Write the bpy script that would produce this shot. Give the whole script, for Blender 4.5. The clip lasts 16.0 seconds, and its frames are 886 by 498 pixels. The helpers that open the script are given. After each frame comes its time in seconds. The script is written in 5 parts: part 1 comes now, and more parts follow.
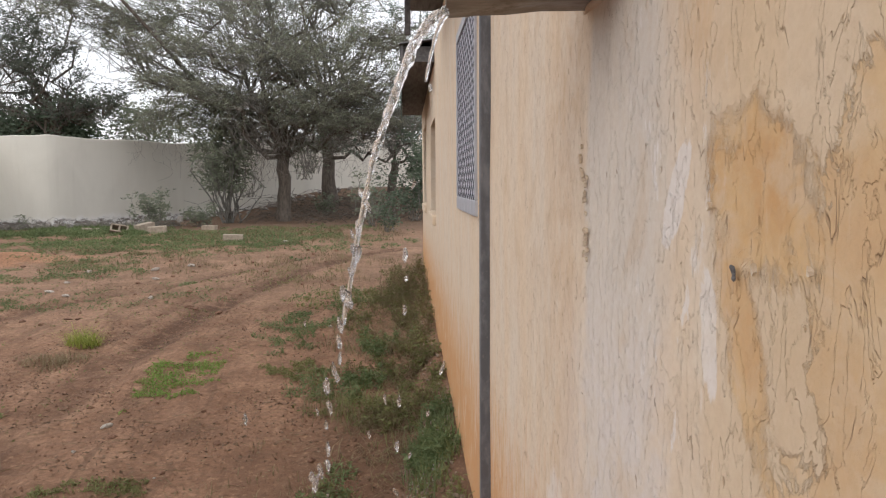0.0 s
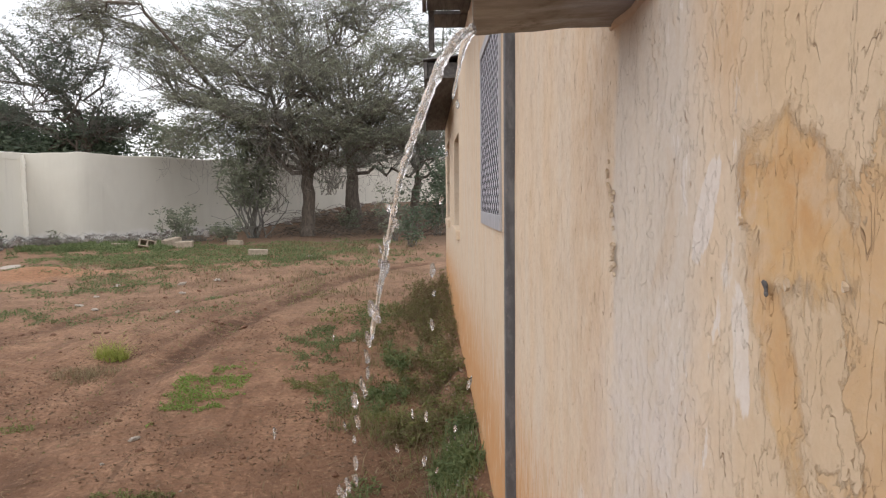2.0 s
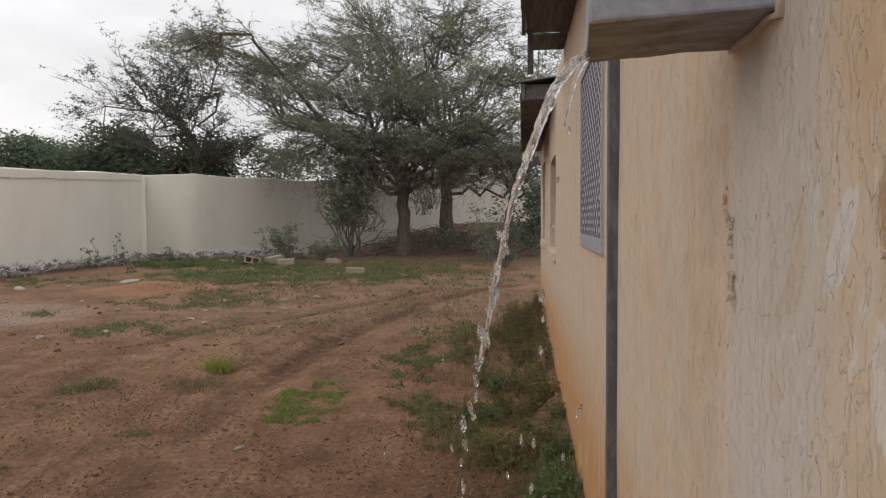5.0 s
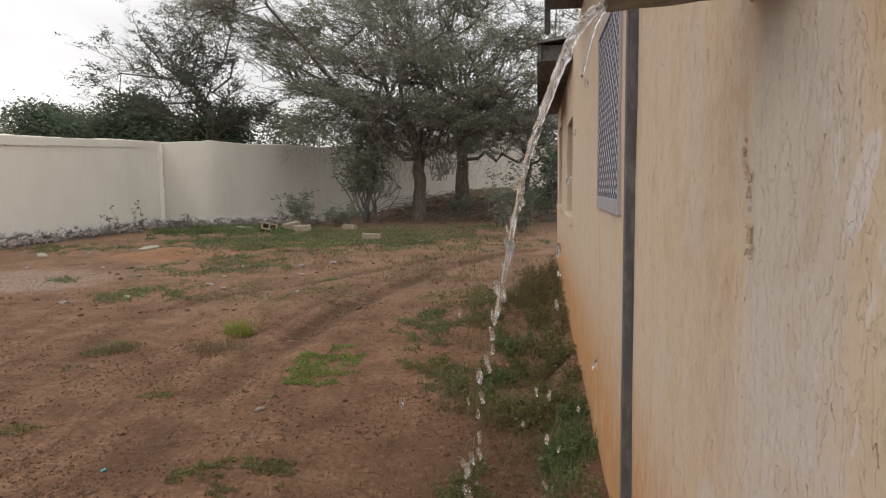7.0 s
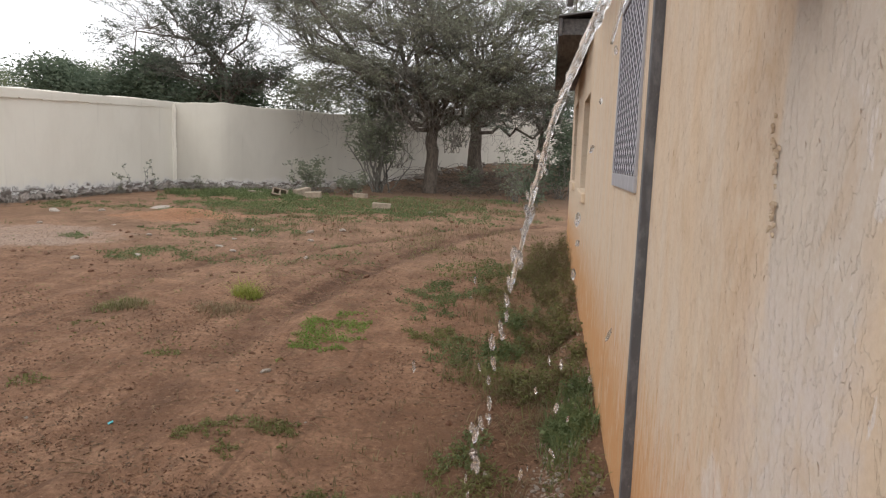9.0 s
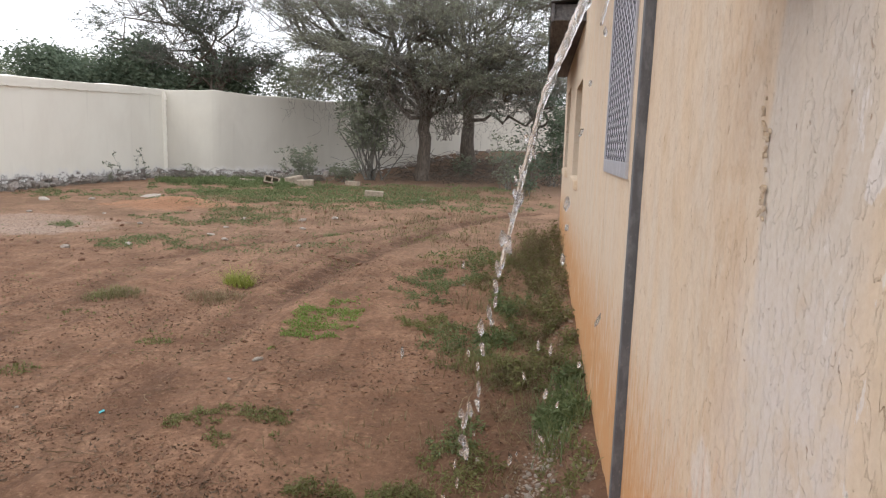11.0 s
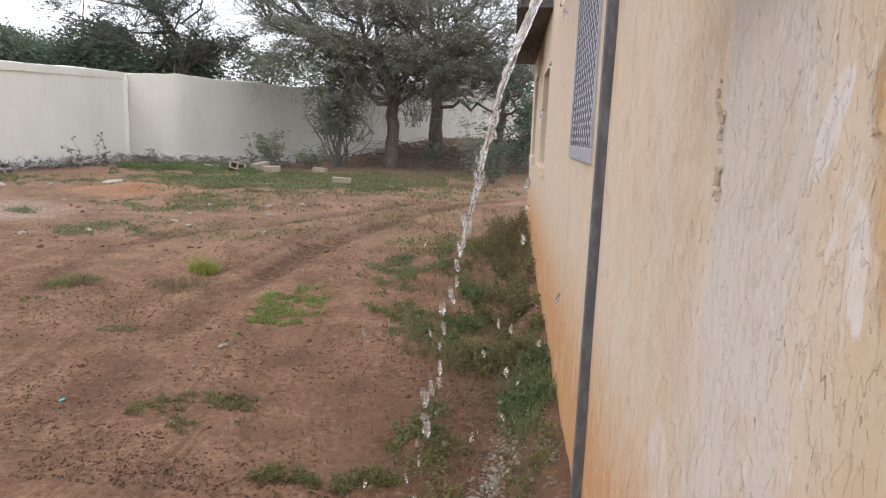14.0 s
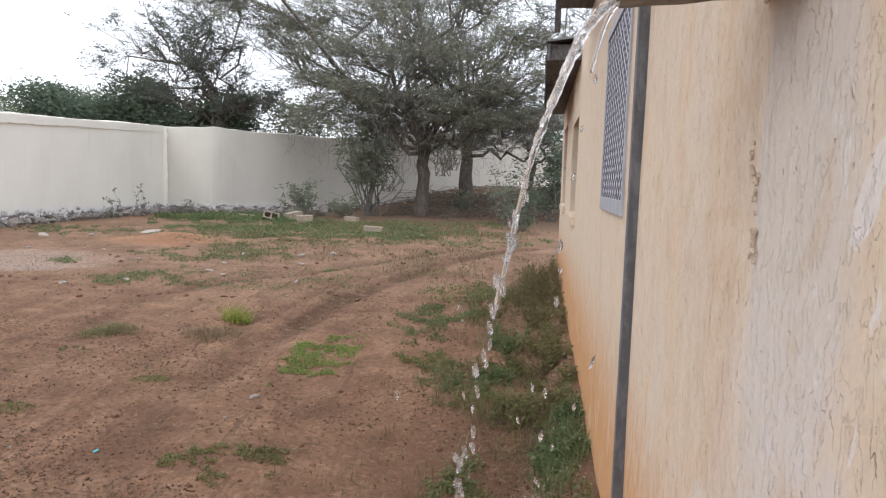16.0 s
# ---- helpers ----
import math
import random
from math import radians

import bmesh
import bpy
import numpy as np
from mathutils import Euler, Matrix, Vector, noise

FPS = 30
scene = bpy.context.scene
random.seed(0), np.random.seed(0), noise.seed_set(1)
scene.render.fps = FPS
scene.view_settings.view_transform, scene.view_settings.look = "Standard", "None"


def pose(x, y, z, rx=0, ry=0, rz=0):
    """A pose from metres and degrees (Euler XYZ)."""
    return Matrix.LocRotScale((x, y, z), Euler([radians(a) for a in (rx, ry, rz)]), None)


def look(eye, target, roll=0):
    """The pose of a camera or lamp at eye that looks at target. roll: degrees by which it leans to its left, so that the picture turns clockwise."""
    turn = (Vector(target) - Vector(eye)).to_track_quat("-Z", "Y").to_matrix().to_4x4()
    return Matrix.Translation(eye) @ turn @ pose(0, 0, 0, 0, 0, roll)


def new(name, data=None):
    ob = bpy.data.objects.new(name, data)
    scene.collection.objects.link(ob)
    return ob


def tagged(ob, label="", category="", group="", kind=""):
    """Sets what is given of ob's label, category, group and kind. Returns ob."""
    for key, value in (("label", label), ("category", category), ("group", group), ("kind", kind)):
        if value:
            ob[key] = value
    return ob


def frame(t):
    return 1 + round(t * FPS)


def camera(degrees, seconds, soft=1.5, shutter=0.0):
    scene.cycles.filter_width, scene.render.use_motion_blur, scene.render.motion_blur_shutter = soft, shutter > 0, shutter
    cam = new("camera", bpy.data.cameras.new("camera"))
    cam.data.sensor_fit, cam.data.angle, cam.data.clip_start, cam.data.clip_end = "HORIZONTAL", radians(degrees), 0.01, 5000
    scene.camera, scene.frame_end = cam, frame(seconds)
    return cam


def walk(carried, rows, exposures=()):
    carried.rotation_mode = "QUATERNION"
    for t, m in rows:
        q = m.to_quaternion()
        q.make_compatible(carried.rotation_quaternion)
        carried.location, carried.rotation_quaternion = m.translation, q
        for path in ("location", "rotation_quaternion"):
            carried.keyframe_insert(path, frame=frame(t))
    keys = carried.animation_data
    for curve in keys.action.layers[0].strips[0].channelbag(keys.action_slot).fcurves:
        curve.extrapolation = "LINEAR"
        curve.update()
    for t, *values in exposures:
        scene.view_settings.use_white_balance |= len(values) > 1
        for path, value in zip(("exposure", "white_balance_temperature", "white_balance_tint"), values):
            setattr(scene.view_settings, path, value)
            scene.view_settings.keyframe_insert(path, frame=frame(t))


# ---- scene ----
cam = camera(65.6, 16.0, soft=1.2)
PATH = [
    (0, (-0.247, 0.065, 1.43), (-0.14, 2.053, 1.24), -0.4),
    (0.5, (-0.248, 0.068, 1.435), (-0.162, 2.061, 1.296), -0.6),
    (1, (-0.25, 0.062, 1.434), (-0.171, 2.057, 1.315), -0.7),
    (1.5, (-0.252, 0.061, 1.432), (-0.194, 2.055, 1.292), -0.4),
    (2, (-0.253, 0.06, 1.431), (-0.212, 2.054, 1.284), -0.6),
    (2.5, (-0.253, 0.063, 1.432), (-0.231, 2.058, 1.293), -0.7),
    (3, (-0.255, 0.071, 1.435), (-0.299, 2.067, 1.32), -0.7),
    (3.5, (-0.26, 0.063, 1.436), (-0.363, 2.058, 1.339), -0.9),
    (4, (-0.265, 0.061, 1.439), (-0.434, 2.053, 1.355), -0.2),
    (6.3, (-0.285, 0.035, 1.436), (-0.548, 2.014, 1.32), -0.4),
    (6.5, (-0.277, 0.041, 1.431), (-0.546, 2.018, 1.297), -0.3),
    (7, (-0.276, 0.046, 1.423), (-0.549, 2.019, 1.239), -0.6),
    (7.5, (-0.276, 0.051, 1.422), (-0.558, 2.02, 1.218), -0.5),
    (8, (-0.273, 0.051, 1.422), (-0.55, 2.022, 1.218), -0.0),
    (8.5, (-0.284, 0.048, 1.414), (-0.56, 2.015, 1.178), 0.4),
    (9, (-0.289, 0.049, 1.41), (-0.584, 2.01, 1.148), 1.9),
    (11.5, (-0.283, 0.06, 1.401), (-0.549, 2.018, 1.09), 1.6),
    (12, (-0.283, 0.058, 1.397), (-0.539, 2.014, 1.066), 1.5),
    (12.5, (-0.278, 0.055, 1.397), (-0.516, 2.012, 1.055), 1.9),
    (13, (-0.272, 0.054, 1.398), (-0.466, 2.017, 1.068), 1.9),
    (13.5, (-0.275, 0.048, 1.399), (-0.458, 2.013, 1.073), 2.1),
    (14, (-0.273, 0.054, 1.396), (-0.454, 2.018, 1.067), 2.2),
    (14.5, (-0.275, 0.054, 1.4), (-0.462, 2.021, 1.095), 2.6),
    (15, (-0.28, 0.053, 1.401), (-0.503, 2.019, 1.114), 2.1),
    (15.5, (-0.277, 0.058, 1.41), (-0.53, 2.026, 1.164), 1.8),
    (16, (-0.277, 0.053, 1.417), (-0.552, 2.024, 1.221), 1.7),
]
EXPOSURES = [(0, 0.24, 6300, 10), (1.5, 0.28, 6350, 10), (3.0, 0.28, 6450, 10), (3.5, 0.28, 6450, 10), (4, 0.04, 6500, 10), (6.5, -0.52, 6700, 10), (7, -0.25, 6700, 10), (7.5, -0.1, 6650, 10), (8, -0.03, 6600, 10), (8.5, -0.02, 6550, 10), (9, 0.08, 6500, 10), (11.5, 0.36, 6200, 10), (13, 0.38, 6100, 10), (16, 0.38, 6000, 10)]
walk(cam, [(t, look(eye, target, roll)) for t, eye, target, roll in PATH], EXPOSURES)

# ---- world, sun ----
SUN_EL, SUN_AZ = radians(48), radians(300)
world = bpy.data.worlds.new("overcast_sky")
scene.world = world
world.use_nodes = True
wt = world.node_tree
wt.nodes.clear()
sky = wt.nodes.new("ShaderNodeTexSky")
sky.sky_type, sky.sun_disc = "NISHITA", False
sky.sun_elevation, sky.sun_rotation = SUN_EL, SUN_AZ
sky.air_density, sky.dust_density, sky.ozone_density = 1.0, 4.0, 1.0
dim = wt.nodes.new("ShaderNodeVectorMath")
dim.operation = "SCALE"
dim.inputs["Scale"].default_value = 0.1
veil = wt.nodes.new("ShaderNodeMix")
veil.data_type = "RGBA"
veil.inputs[0].default_value = 0.85
veil.inputs[7].default_value = (1.0, 1.0, 1.03, 1)
back = wt.nodes.new("ShaderNodeBackground")
back.inputs["Strength"].default_value = 1.25
wout = wt.nodes.new("ShaderNodeOutputWorld")
cloud_co = wt.nodes.new("ShaderNodeTexCoord")
cloud_map = wt.nodes.new("ShaderNodeMapping")
cloud_map.inputs["Scale"].default_value = (1.0, 1.0, 2.6)
cloud = wt.nodes.new("ShaderNodeTexNoise")
cloud.inputs["Scale"].default_value, cloud.inputs["Detail"].default_value, cloud.inputs["Roughness"].default_value = 3.2, 6.0, 0.55
cloud_range = wt.nodes.new("ShaderNodeMapRange")
for k, v in (("From Min", 0.36), ("From Max", 0.62), ("To Min", 0.87), ("To Max", 1.08)):
    cloud_range.inputs[k].default_value = v
cloud_mul = wt.nodes.new("ShaderNodeVectorMath")
cloud_mul.operation = "SCALE"
wt.links.new(cloud_co.outputs["Generated"], cloud_map.inputs[0])
wt.links.new(cloud_map.outputs[0], cloud.inputs["Vector"])
wt.links.new(cloud.outputs["Fac"], cloud_range.inputs["Value"])
wt.links.new(veil.outputs[2], cloud_mul.inputs[0])
wt.links.new(cloud_range.outputs[0], cloud_mul.inputs["Scale"])
wt.links.new(sky.outputs[0], dim.inputs[0])
wt.links.new(dim.outputs[0], veil.inputs[6])
wt.links.new(cloud_mul.outputs[0], back.inputs[0])
wt.links.new(back.outputs[0], wout.inputs[0])

sun = new("sun", bpy.data.lights.new("sun", "SUN"))
sun.data.energy, sun.data.angle, sun.data.color = 0.9, radians(40), (1.0, 0.96, 0.9)
sun.matrix_world = look((0, 0, 30), (0 + math.cos(SUN_EL) * 30 * 0.45, math.cos(SUN_EL) * 30 * 0.9, 30 - math.sin(SUN_EL) * 30))


# ---- material helpers ----
class Graph:
    """A small writer of node materials."""

    def __init__(self, name):
        self.mat = bpy.data.materials.new(name)
        self.mat.use_nodes = True
        self.t = self.mat.node_tree
        self.bsdf = self.t.nodes["Principled BSDF"]

    def node(self, kind, ins=(), **props):
        n = self.t.nodes.new(kind)
        for k, v in props.items():
            setattr(n, k, v)
        for k, v in dict(ins).items():
            self.put(n.inputs[k], v)
        return n

    def put(self, socket, v):
        if isinstance(v, bpy.types.NodeSocket):
            self.t.links.new(v, socket)
        elif isinstance(v, (tuple, list)) and len(v) == 3 and socket.type == "RGBA":
            socket.default_value = (*v, 1)
        else:
            socket.default_value = v
    def co(self):
        return self.node("ShaderNodeTexCoord").outputs["Object"]

    def scaled(self, v, s):
        return self.node("ShaderNodeMapping", {"Vector": v, "Scale": s}).outputs[0]

    def noise(self, v, scale, detail=4.0, rough=0.55, warp=0.0):
        return self.node("ShaderNodeTexNoise", {"Vector": v, "Scale": scale, "Detail": detail, "Roughness": rough, "Distortion": warp}).outputs["Fac"]

    def math(self, op, a, b=0.0, c=0.0):
        n = self.node("ShaderNodeMath", operation=op)
        for s, v in zip(n.inputs, (a, b, c)):
            self.put(s, v)
        return n.outputs[0]

    def step(self, v, lo, hi, a=0.0, b=1.0):
        return self.node("ShaderNodeMapRange", {"Value": v, "From Min": lo, "From Max": hi, "To Min": a, "To Max": b}, interpolation_type="SMOOTHSTEP").outputs[0]

    def mix(self, f, a, b, how="MIX"):
        n = self.node("ShaderNodeMix", data_type="RGBA", blend_type=how)
        self.put(n.inputs[0], f), self.put(n.inputs[6], a), self.put(n.inputs[7], b)
        return n.outputs[2]

    def xyz(self, v):
        return self.node("ShaderNodeSeparateXYZ", {0: v}).outputs

    def bump(self, h, strength, dist, normal=None):
        ins = {"Height": h, "Strength": strength, "Distance": dist}
        if normal is not None:
            ins["Normal"] = normal
        return self.node("ShaderNodeBump", ins).outputs[0]

    def done(self, colour, rough=0.85, normal=None, metal=0.0, spec=0.3):
        self.put(self.bsdf.inputs["Base Color"], colour)
        self.put(self.bsdf.inputs["Roughness"], rough)
        self.put(self.bsdf.inputs["Metallic"], metal)
        self.put(self.bsdf.inputs["Specular IOR Level"], spec)
        if normal is not None:
            self.put(self.bsdf.inputs["Normal"], normal)
        return self.mat


def plaster_house():
    g = Graph("weathered_cream_plaster")
    co = g.co()
    x, y, z = g.xyz(co)
    streak = g.noise(g.scaled(co, (1, 3.2, 0.5)), 2.2, 5, 0.6)
    fine_streak = g.noise(g.scaled(co, (1, 10, 2.4)), 3.0, 6, 0.7, 0.6)
    hair = g.noise(g.scaled(co, (1, 52, 11)), 1.6, 7, 0.72, 0.8)
    blot = g.noise(co, 3.5, 6, 0.6, 0.6)
    patchy = g.noise(g.scaled(co, (1, 1.4, 1)), 14, 9, 0.7, 0.5)
    grain = g.noise(co, 90, 4, 0.7)

    def spot(cy, cz, ry, rz, slant=0.0, rag=1.6):
        """1 inside a ragged oval on the wall, 0 outside."""
        a = g.math("SUBTRACT", g.math("SUBTRACT", y, cy), g.math("MULTIPLY", g.math("SUBTRACT", z, cz), slant))
        a, b = g.math("DIVIDE", a, ry), g.math("DIVIDE", g.math("SUBTRACT", z, cz), rz)
        d = g.math("ADD", g.math("MULTIPLY", a, a), g.math("MULTIPLY", b, b))
        return g.math("ADD", d, g.math("MULTIPLY", g.math("SUBTRACT", patchy, 0.5), rag * 2))

    def within(lo, hi, soft, of):
        return g.math("MULTIPLY", g.step(of, lo - soft, lo + soft), g.step(of, hi + soft, hi - soft))

    col = g.mix(g.step(streak, 0.35, 0.68), (0.70, 0.555, 0.40), (0.68, 0.585, 0.475))
    col = g.mix(g.step(fine_streak, 0.5, 0.78, 0, 0.34), col, (0.57, 0.41, 0.26))
    mottle = g.noise(co, 16, 8, 0.7, 0.5)
    col = g.mix(g.step(mottle, 0.48, 0.68, 0, 0.4), col, (0.54, 0.415, 0.28))
    col = g.mix(g.step(mottle, 0.46, 0.32, 0, 0.35), col, (0.72, 0.62, 0.50))
    # washed grey band below the spout, with a sharp edge where the skin chips off
    edge = g.math("ADD", y, g.math("MULTIPLY", g.math("SUBTRACT", blot, 0.5), 0.16))
    edge = g.math("ADD", edge, g.math("MULTIPLY", g.math("SUBTRACT", patchy, 0.5), 0.05))
    pale = g.math("MULTIPLY", g.step(edge, 0.66, 0.76), g.step(edge, 1.005, 0.975))
    pale = g.math("MULTIPLY", pale, g.step(z, 1.05, 1.3, 0.55, 1.0))
    col = g.mix(g.math("MULTIPLY", pale, 0.85), col, g.mix(g.step(mottle, 0.35, 0.65), (0.605, 0.55, 0.48), (0.64, 0.59, 0.53)))
    lilac = g.math("MULTIPLY", within(0.66, 1.12, 0.08, edge), g.step(z, 1.36, 1.16))
    col = g.mix(g.math("MULTIPLY", lilac, g.step(mottle, 0.4, 0.6, 0.2, 0.7)), col, (0.66, 0.60, 0.56))
    runs = within(1.04, 1.24, 0.08, edge)
    col = g.mix(g.math("MULTIPLY", runs, g.step(mottle, 0.36, 0.62, 0.1, 0.55)), col, (0.60, 0.43, 0.275))
    rusty = g.math("MULTIPLY", within(0.60, 0.69, 0.05, edge), g.step(z, 1.46, 1.56))
    col = g.mix(g.math("MULTIPLY", rusty, g.step(hair, 0.3, 0.6, 0.2, 0.6)), col, (0.59, 0.38, 0.20))
    # tan zone near the viewer and the ochre coat left bare where the skin has come off
    halo = g.step(g.math("ADD", y, g.math("MULTIPLY", blot, 0.3)), 0.84, 0.66)
    col = g.mix(g.math("MULTIPLY", halo, 0.55), col, (0.60, 0.43, 0.25))
    coat = g.step(spot(0.54, 1.42, 0.07, 0.06, 0.3, 2.8), 1.6, 0.7)
    tail = g.step(spot(0.56, 1.32, 0.03, 0.09, 0.45, 2.2), 1.4, 0.5)
    far_l = g.step(spot(0.40, 1.36, 0.07, 0.16, 0.0, 2.2), 1.1, 0.9)
    low_l = g.step(spot(0.44, 1.19, 0.06, 0.07, 0.2, 2.0), 1.1, 0.9)
    bare = g.math("MAXIMUM", g.math("MAXIMUM", coat, g.math("MULTIPLY", tail, 0.85)), g.math("MULTIPLY", g.math("MAXIMUM", far_l, low_l), 0.7))
    ochre = g.mix(g.step(g.noise(co, 15, 6, 0.65), 0.35, 0.66), (0.62, 0.41, 0.205), (0.55, 0.315, 0.13))
    col = g.mix(g.math("MULTIPLY", bare, g.step(g.noise(co, 19, 6, 0.66, 0.5), 0.34, 0.58, 0.35, 0.92)), col, ochre)
    # lime salts
    salt = g.math("MAXIMUM", g.step(spot(0.688, 1.415, 0.022, 0.05, -0.5, 1.3), 1.0, 0.8), g.step(spot(0.61, 1.30, 0.018, 0.06, 0.2, 1.8), 1.0, 0.7))
    salt = g.math("MAXIMUM", salt, g.math("MULTIPLY", g.step(spot(1.17, 0.85, 0.08, 0.09, 0.0, 1.6), 1.2, 0.6), 0.7))
    salt = g.math("MAXIMUM", salt, g.math("MULTIPLY", g.step(g.noise(g.scaled(co, (1, 9, 3)), 4.0, 6, 0.65), 0.58, 0.63), within(0.6, 0.8, 0.05, edge)))
    col = g.mix(g.math("MULTIPLY", salt, 0.8), col, (0.74, 0.69, 0.65))
    # rusty streaks and soil splashed up from the ground
    low = g.math("ADD", z, g.math("MULTIPLY", g.math("SUBTRACT", fine_streak, 0.5), 1.0))
    col = g.mix(g.step(low, 1.0, 0.42, 0, 0.9), col, (0.58, 0.285, 0.105))
    col = g.mix(g.step(low, 0.28, 0.0, 0, 0.75), col, (0.24, 0.11, 0.06))
    # broad weathering: dull tan and pale clouds at hand and arm size
    cloud = g.noise(g.scaled(co, (1, 1.5, 0.8)), 5.5, 7, 0.68, 0.5)
    col = g.mix(g.step(cloud, 0.52, 0.66, 0, 0.4), col, (0.56, 0.405, 0.25))
    col = g.mix(g.step(cloud, 0.47, 0.34, 0, 0.4), col, (0.71, 0.625, 0.515))
    # hair-thin upright streaks in the trowelled skin
    col = g.mix(g.step(hair, 0.56, 0.76, 0, 0.12), col, (0.46, 0.32, 0.2))
    col = g.mix(g.step(hair, 0.43, 0.26, 0, 0.12), col, (0.74, 0.65, 0.54))
    # short cracks that run mostly downwards, with lifted lips
    line = g.noise(g.scaled(co, (1, 34, 10)), 1.0, 3, 0.55, 0.3)
    line2 = g.noise(g.scaled(co, (1, 15, 6)), 1.0, 4, 0.6, 0.2)
    here = g.step(g.noise(g.scaled(co, (1, 34, 17)), 1.0, 2), 0.60, 0.66)
    here2 = g.step(g.noise(g.scaled(co, (1, 12, 8)), 1.7, 2), 0.65, 0.69)
    thin = g.step(g.math("ABSOLUTE", g.math("SUBTRACT", line, 0.5)), 0.013, 0.004)
    thin2 = g.step(g.math("ABSOLUTE", g.math("SUBTRACT", line2, 0.52)), 0.006, 0.002)
    crack = g.math("MAXIMUM", g.math("MULTIPLY", thin, here), g.math("MULTIPLY", g.math("MULTIPLY", thin2, here2), 0.6))
    crack = g.math("MULTIPLY", crack, g.math("SUBTRACT", 1.0, g.math("MULTIPLY", pale, 0.75)))
    col = g.mix(g.math("MULTIPLY", crack, 0.5), col, (0.29, 0.185, 0.11))
    rim = g.math("MULTIPLY", g.step(bare, 0.12, 0.3), g.step(bare, 0.62, 0.42))
    rim = g.math("MULTIPLY", rim, g.step(g.noise(co, 30, 3), 0.5, 0.56))
    col = g.mix(g.math("MULTIPLY", rim, 0.15), col, (0.33, 0.19, 0.09))
    # joint below the window, and the frame's shadow painted along its near edge
    joint_and_frame_shadow = g.math("MULTIPLY", g.step(g.math("ABSOLUTE", g.math("SUBTRACT", y, 3.2)), 0.006, 0.003), g.step(z, 1.33, 1.3))
    joint_and_frame_shadow = g.math("MAXIMUM", joint_and_frame_shadow, g.math("MULTIPLY", g.step(g.math("ABSOLUTE", g.math("SUBTRACT", y, 2.40)), 0.007, 0.003), g.step(z, 1.28, 1.31)))
    col = g.mix(g.math("MULTIPLY", joint_and_frame_shadow, 0.6), col, (0.2, 0.13, 0.08))
    pits = g.step(g.noise(g.scaled(co, (1, 1, 0.6)), 55, 2, 0.5), 0.71, 0.75)
    col = g.mix(g.math("MULTIPLY", pits, 0.5), col, (0.33, 0.19, 0.1))
    col = g.mix(g.step(grain, 0.3, 0.75, 0.0, 0.22), col, (0.42, 0.30, 0.19))
    peel = g.step(g.noise(g.scaled(co, (1, 12, 4.5)), 2.6, 6, 0.62, 0.4), 0.5, 0.52)
    h = g.math("ADD", g.math("MULTIPLY", grain, 0.2), g.math("MULTIPLY", peel, 0.45))
    h = g.math("ADD", h, g.math("MULTIPLY", g.noise(co, 12, 8, 0.68), 1.0))
    h = g.math("ADD", h, g.math("MULTIPLY", hair, 0.15))
    h = g.math("SUBTRACT", h, g.math("MULTIPLY", g.math("ADD", g.math("MULTIPLY", crack, 1.6), g.math("ADD", g.math("MULTIPLY", bare, 0.9), pits)), 0.6))
    return g.done(col, 0.9, g.bump(h, 0.8, 0.0035), spec=0.2)


def plaster_yard(name, tint, stain):
    g = Graph(name)
    co = g.co()
    x, y, z = g.xyz(co)
    big = g.noise(g.scaled(co, (0.6, 0.6, 0.35)), 1.1, 6, 0.6, 0.3)
    col = g.mix(g.step(big, 0.35, 0.7), tint, stain)
    run = g.noise(g.scaled(co, (4, 4, 0.25)), 1.5, 4, 0.6)
    col = g.mix(g.step(run, 0.55, 0.85, 0, 0.16), col, (0.33, 0.29, 0.24))
    foot = g.math("ADD", z, g.math("MULTIPLY", g.noise(co, 2.2, 5, 0.65), 0.6))
    col = g.mix(g.step(foot, 0.85, 0.6, 0, 0.75), col, (0.74, 0.72, 0.70))
    col = g.mix(g.math("MULTIPLY", g.step(foot, 0.72, 0.6), g.step(g.noise(g.scaled(co, (1, 1, 2.5)), 3.5, 6, 0.7), 0.45, 0.55)), col, (0.17, 0.14, 0.12))
    h = g.math("ADD", g.noise(co, 6, 5, 0.6), g.math("MULTIPLY", g.noise(co, 60, 3), 0.3))
    return g.done(col, 0.9, g.bump(h, 0.5, 0.01), spec=0.2)


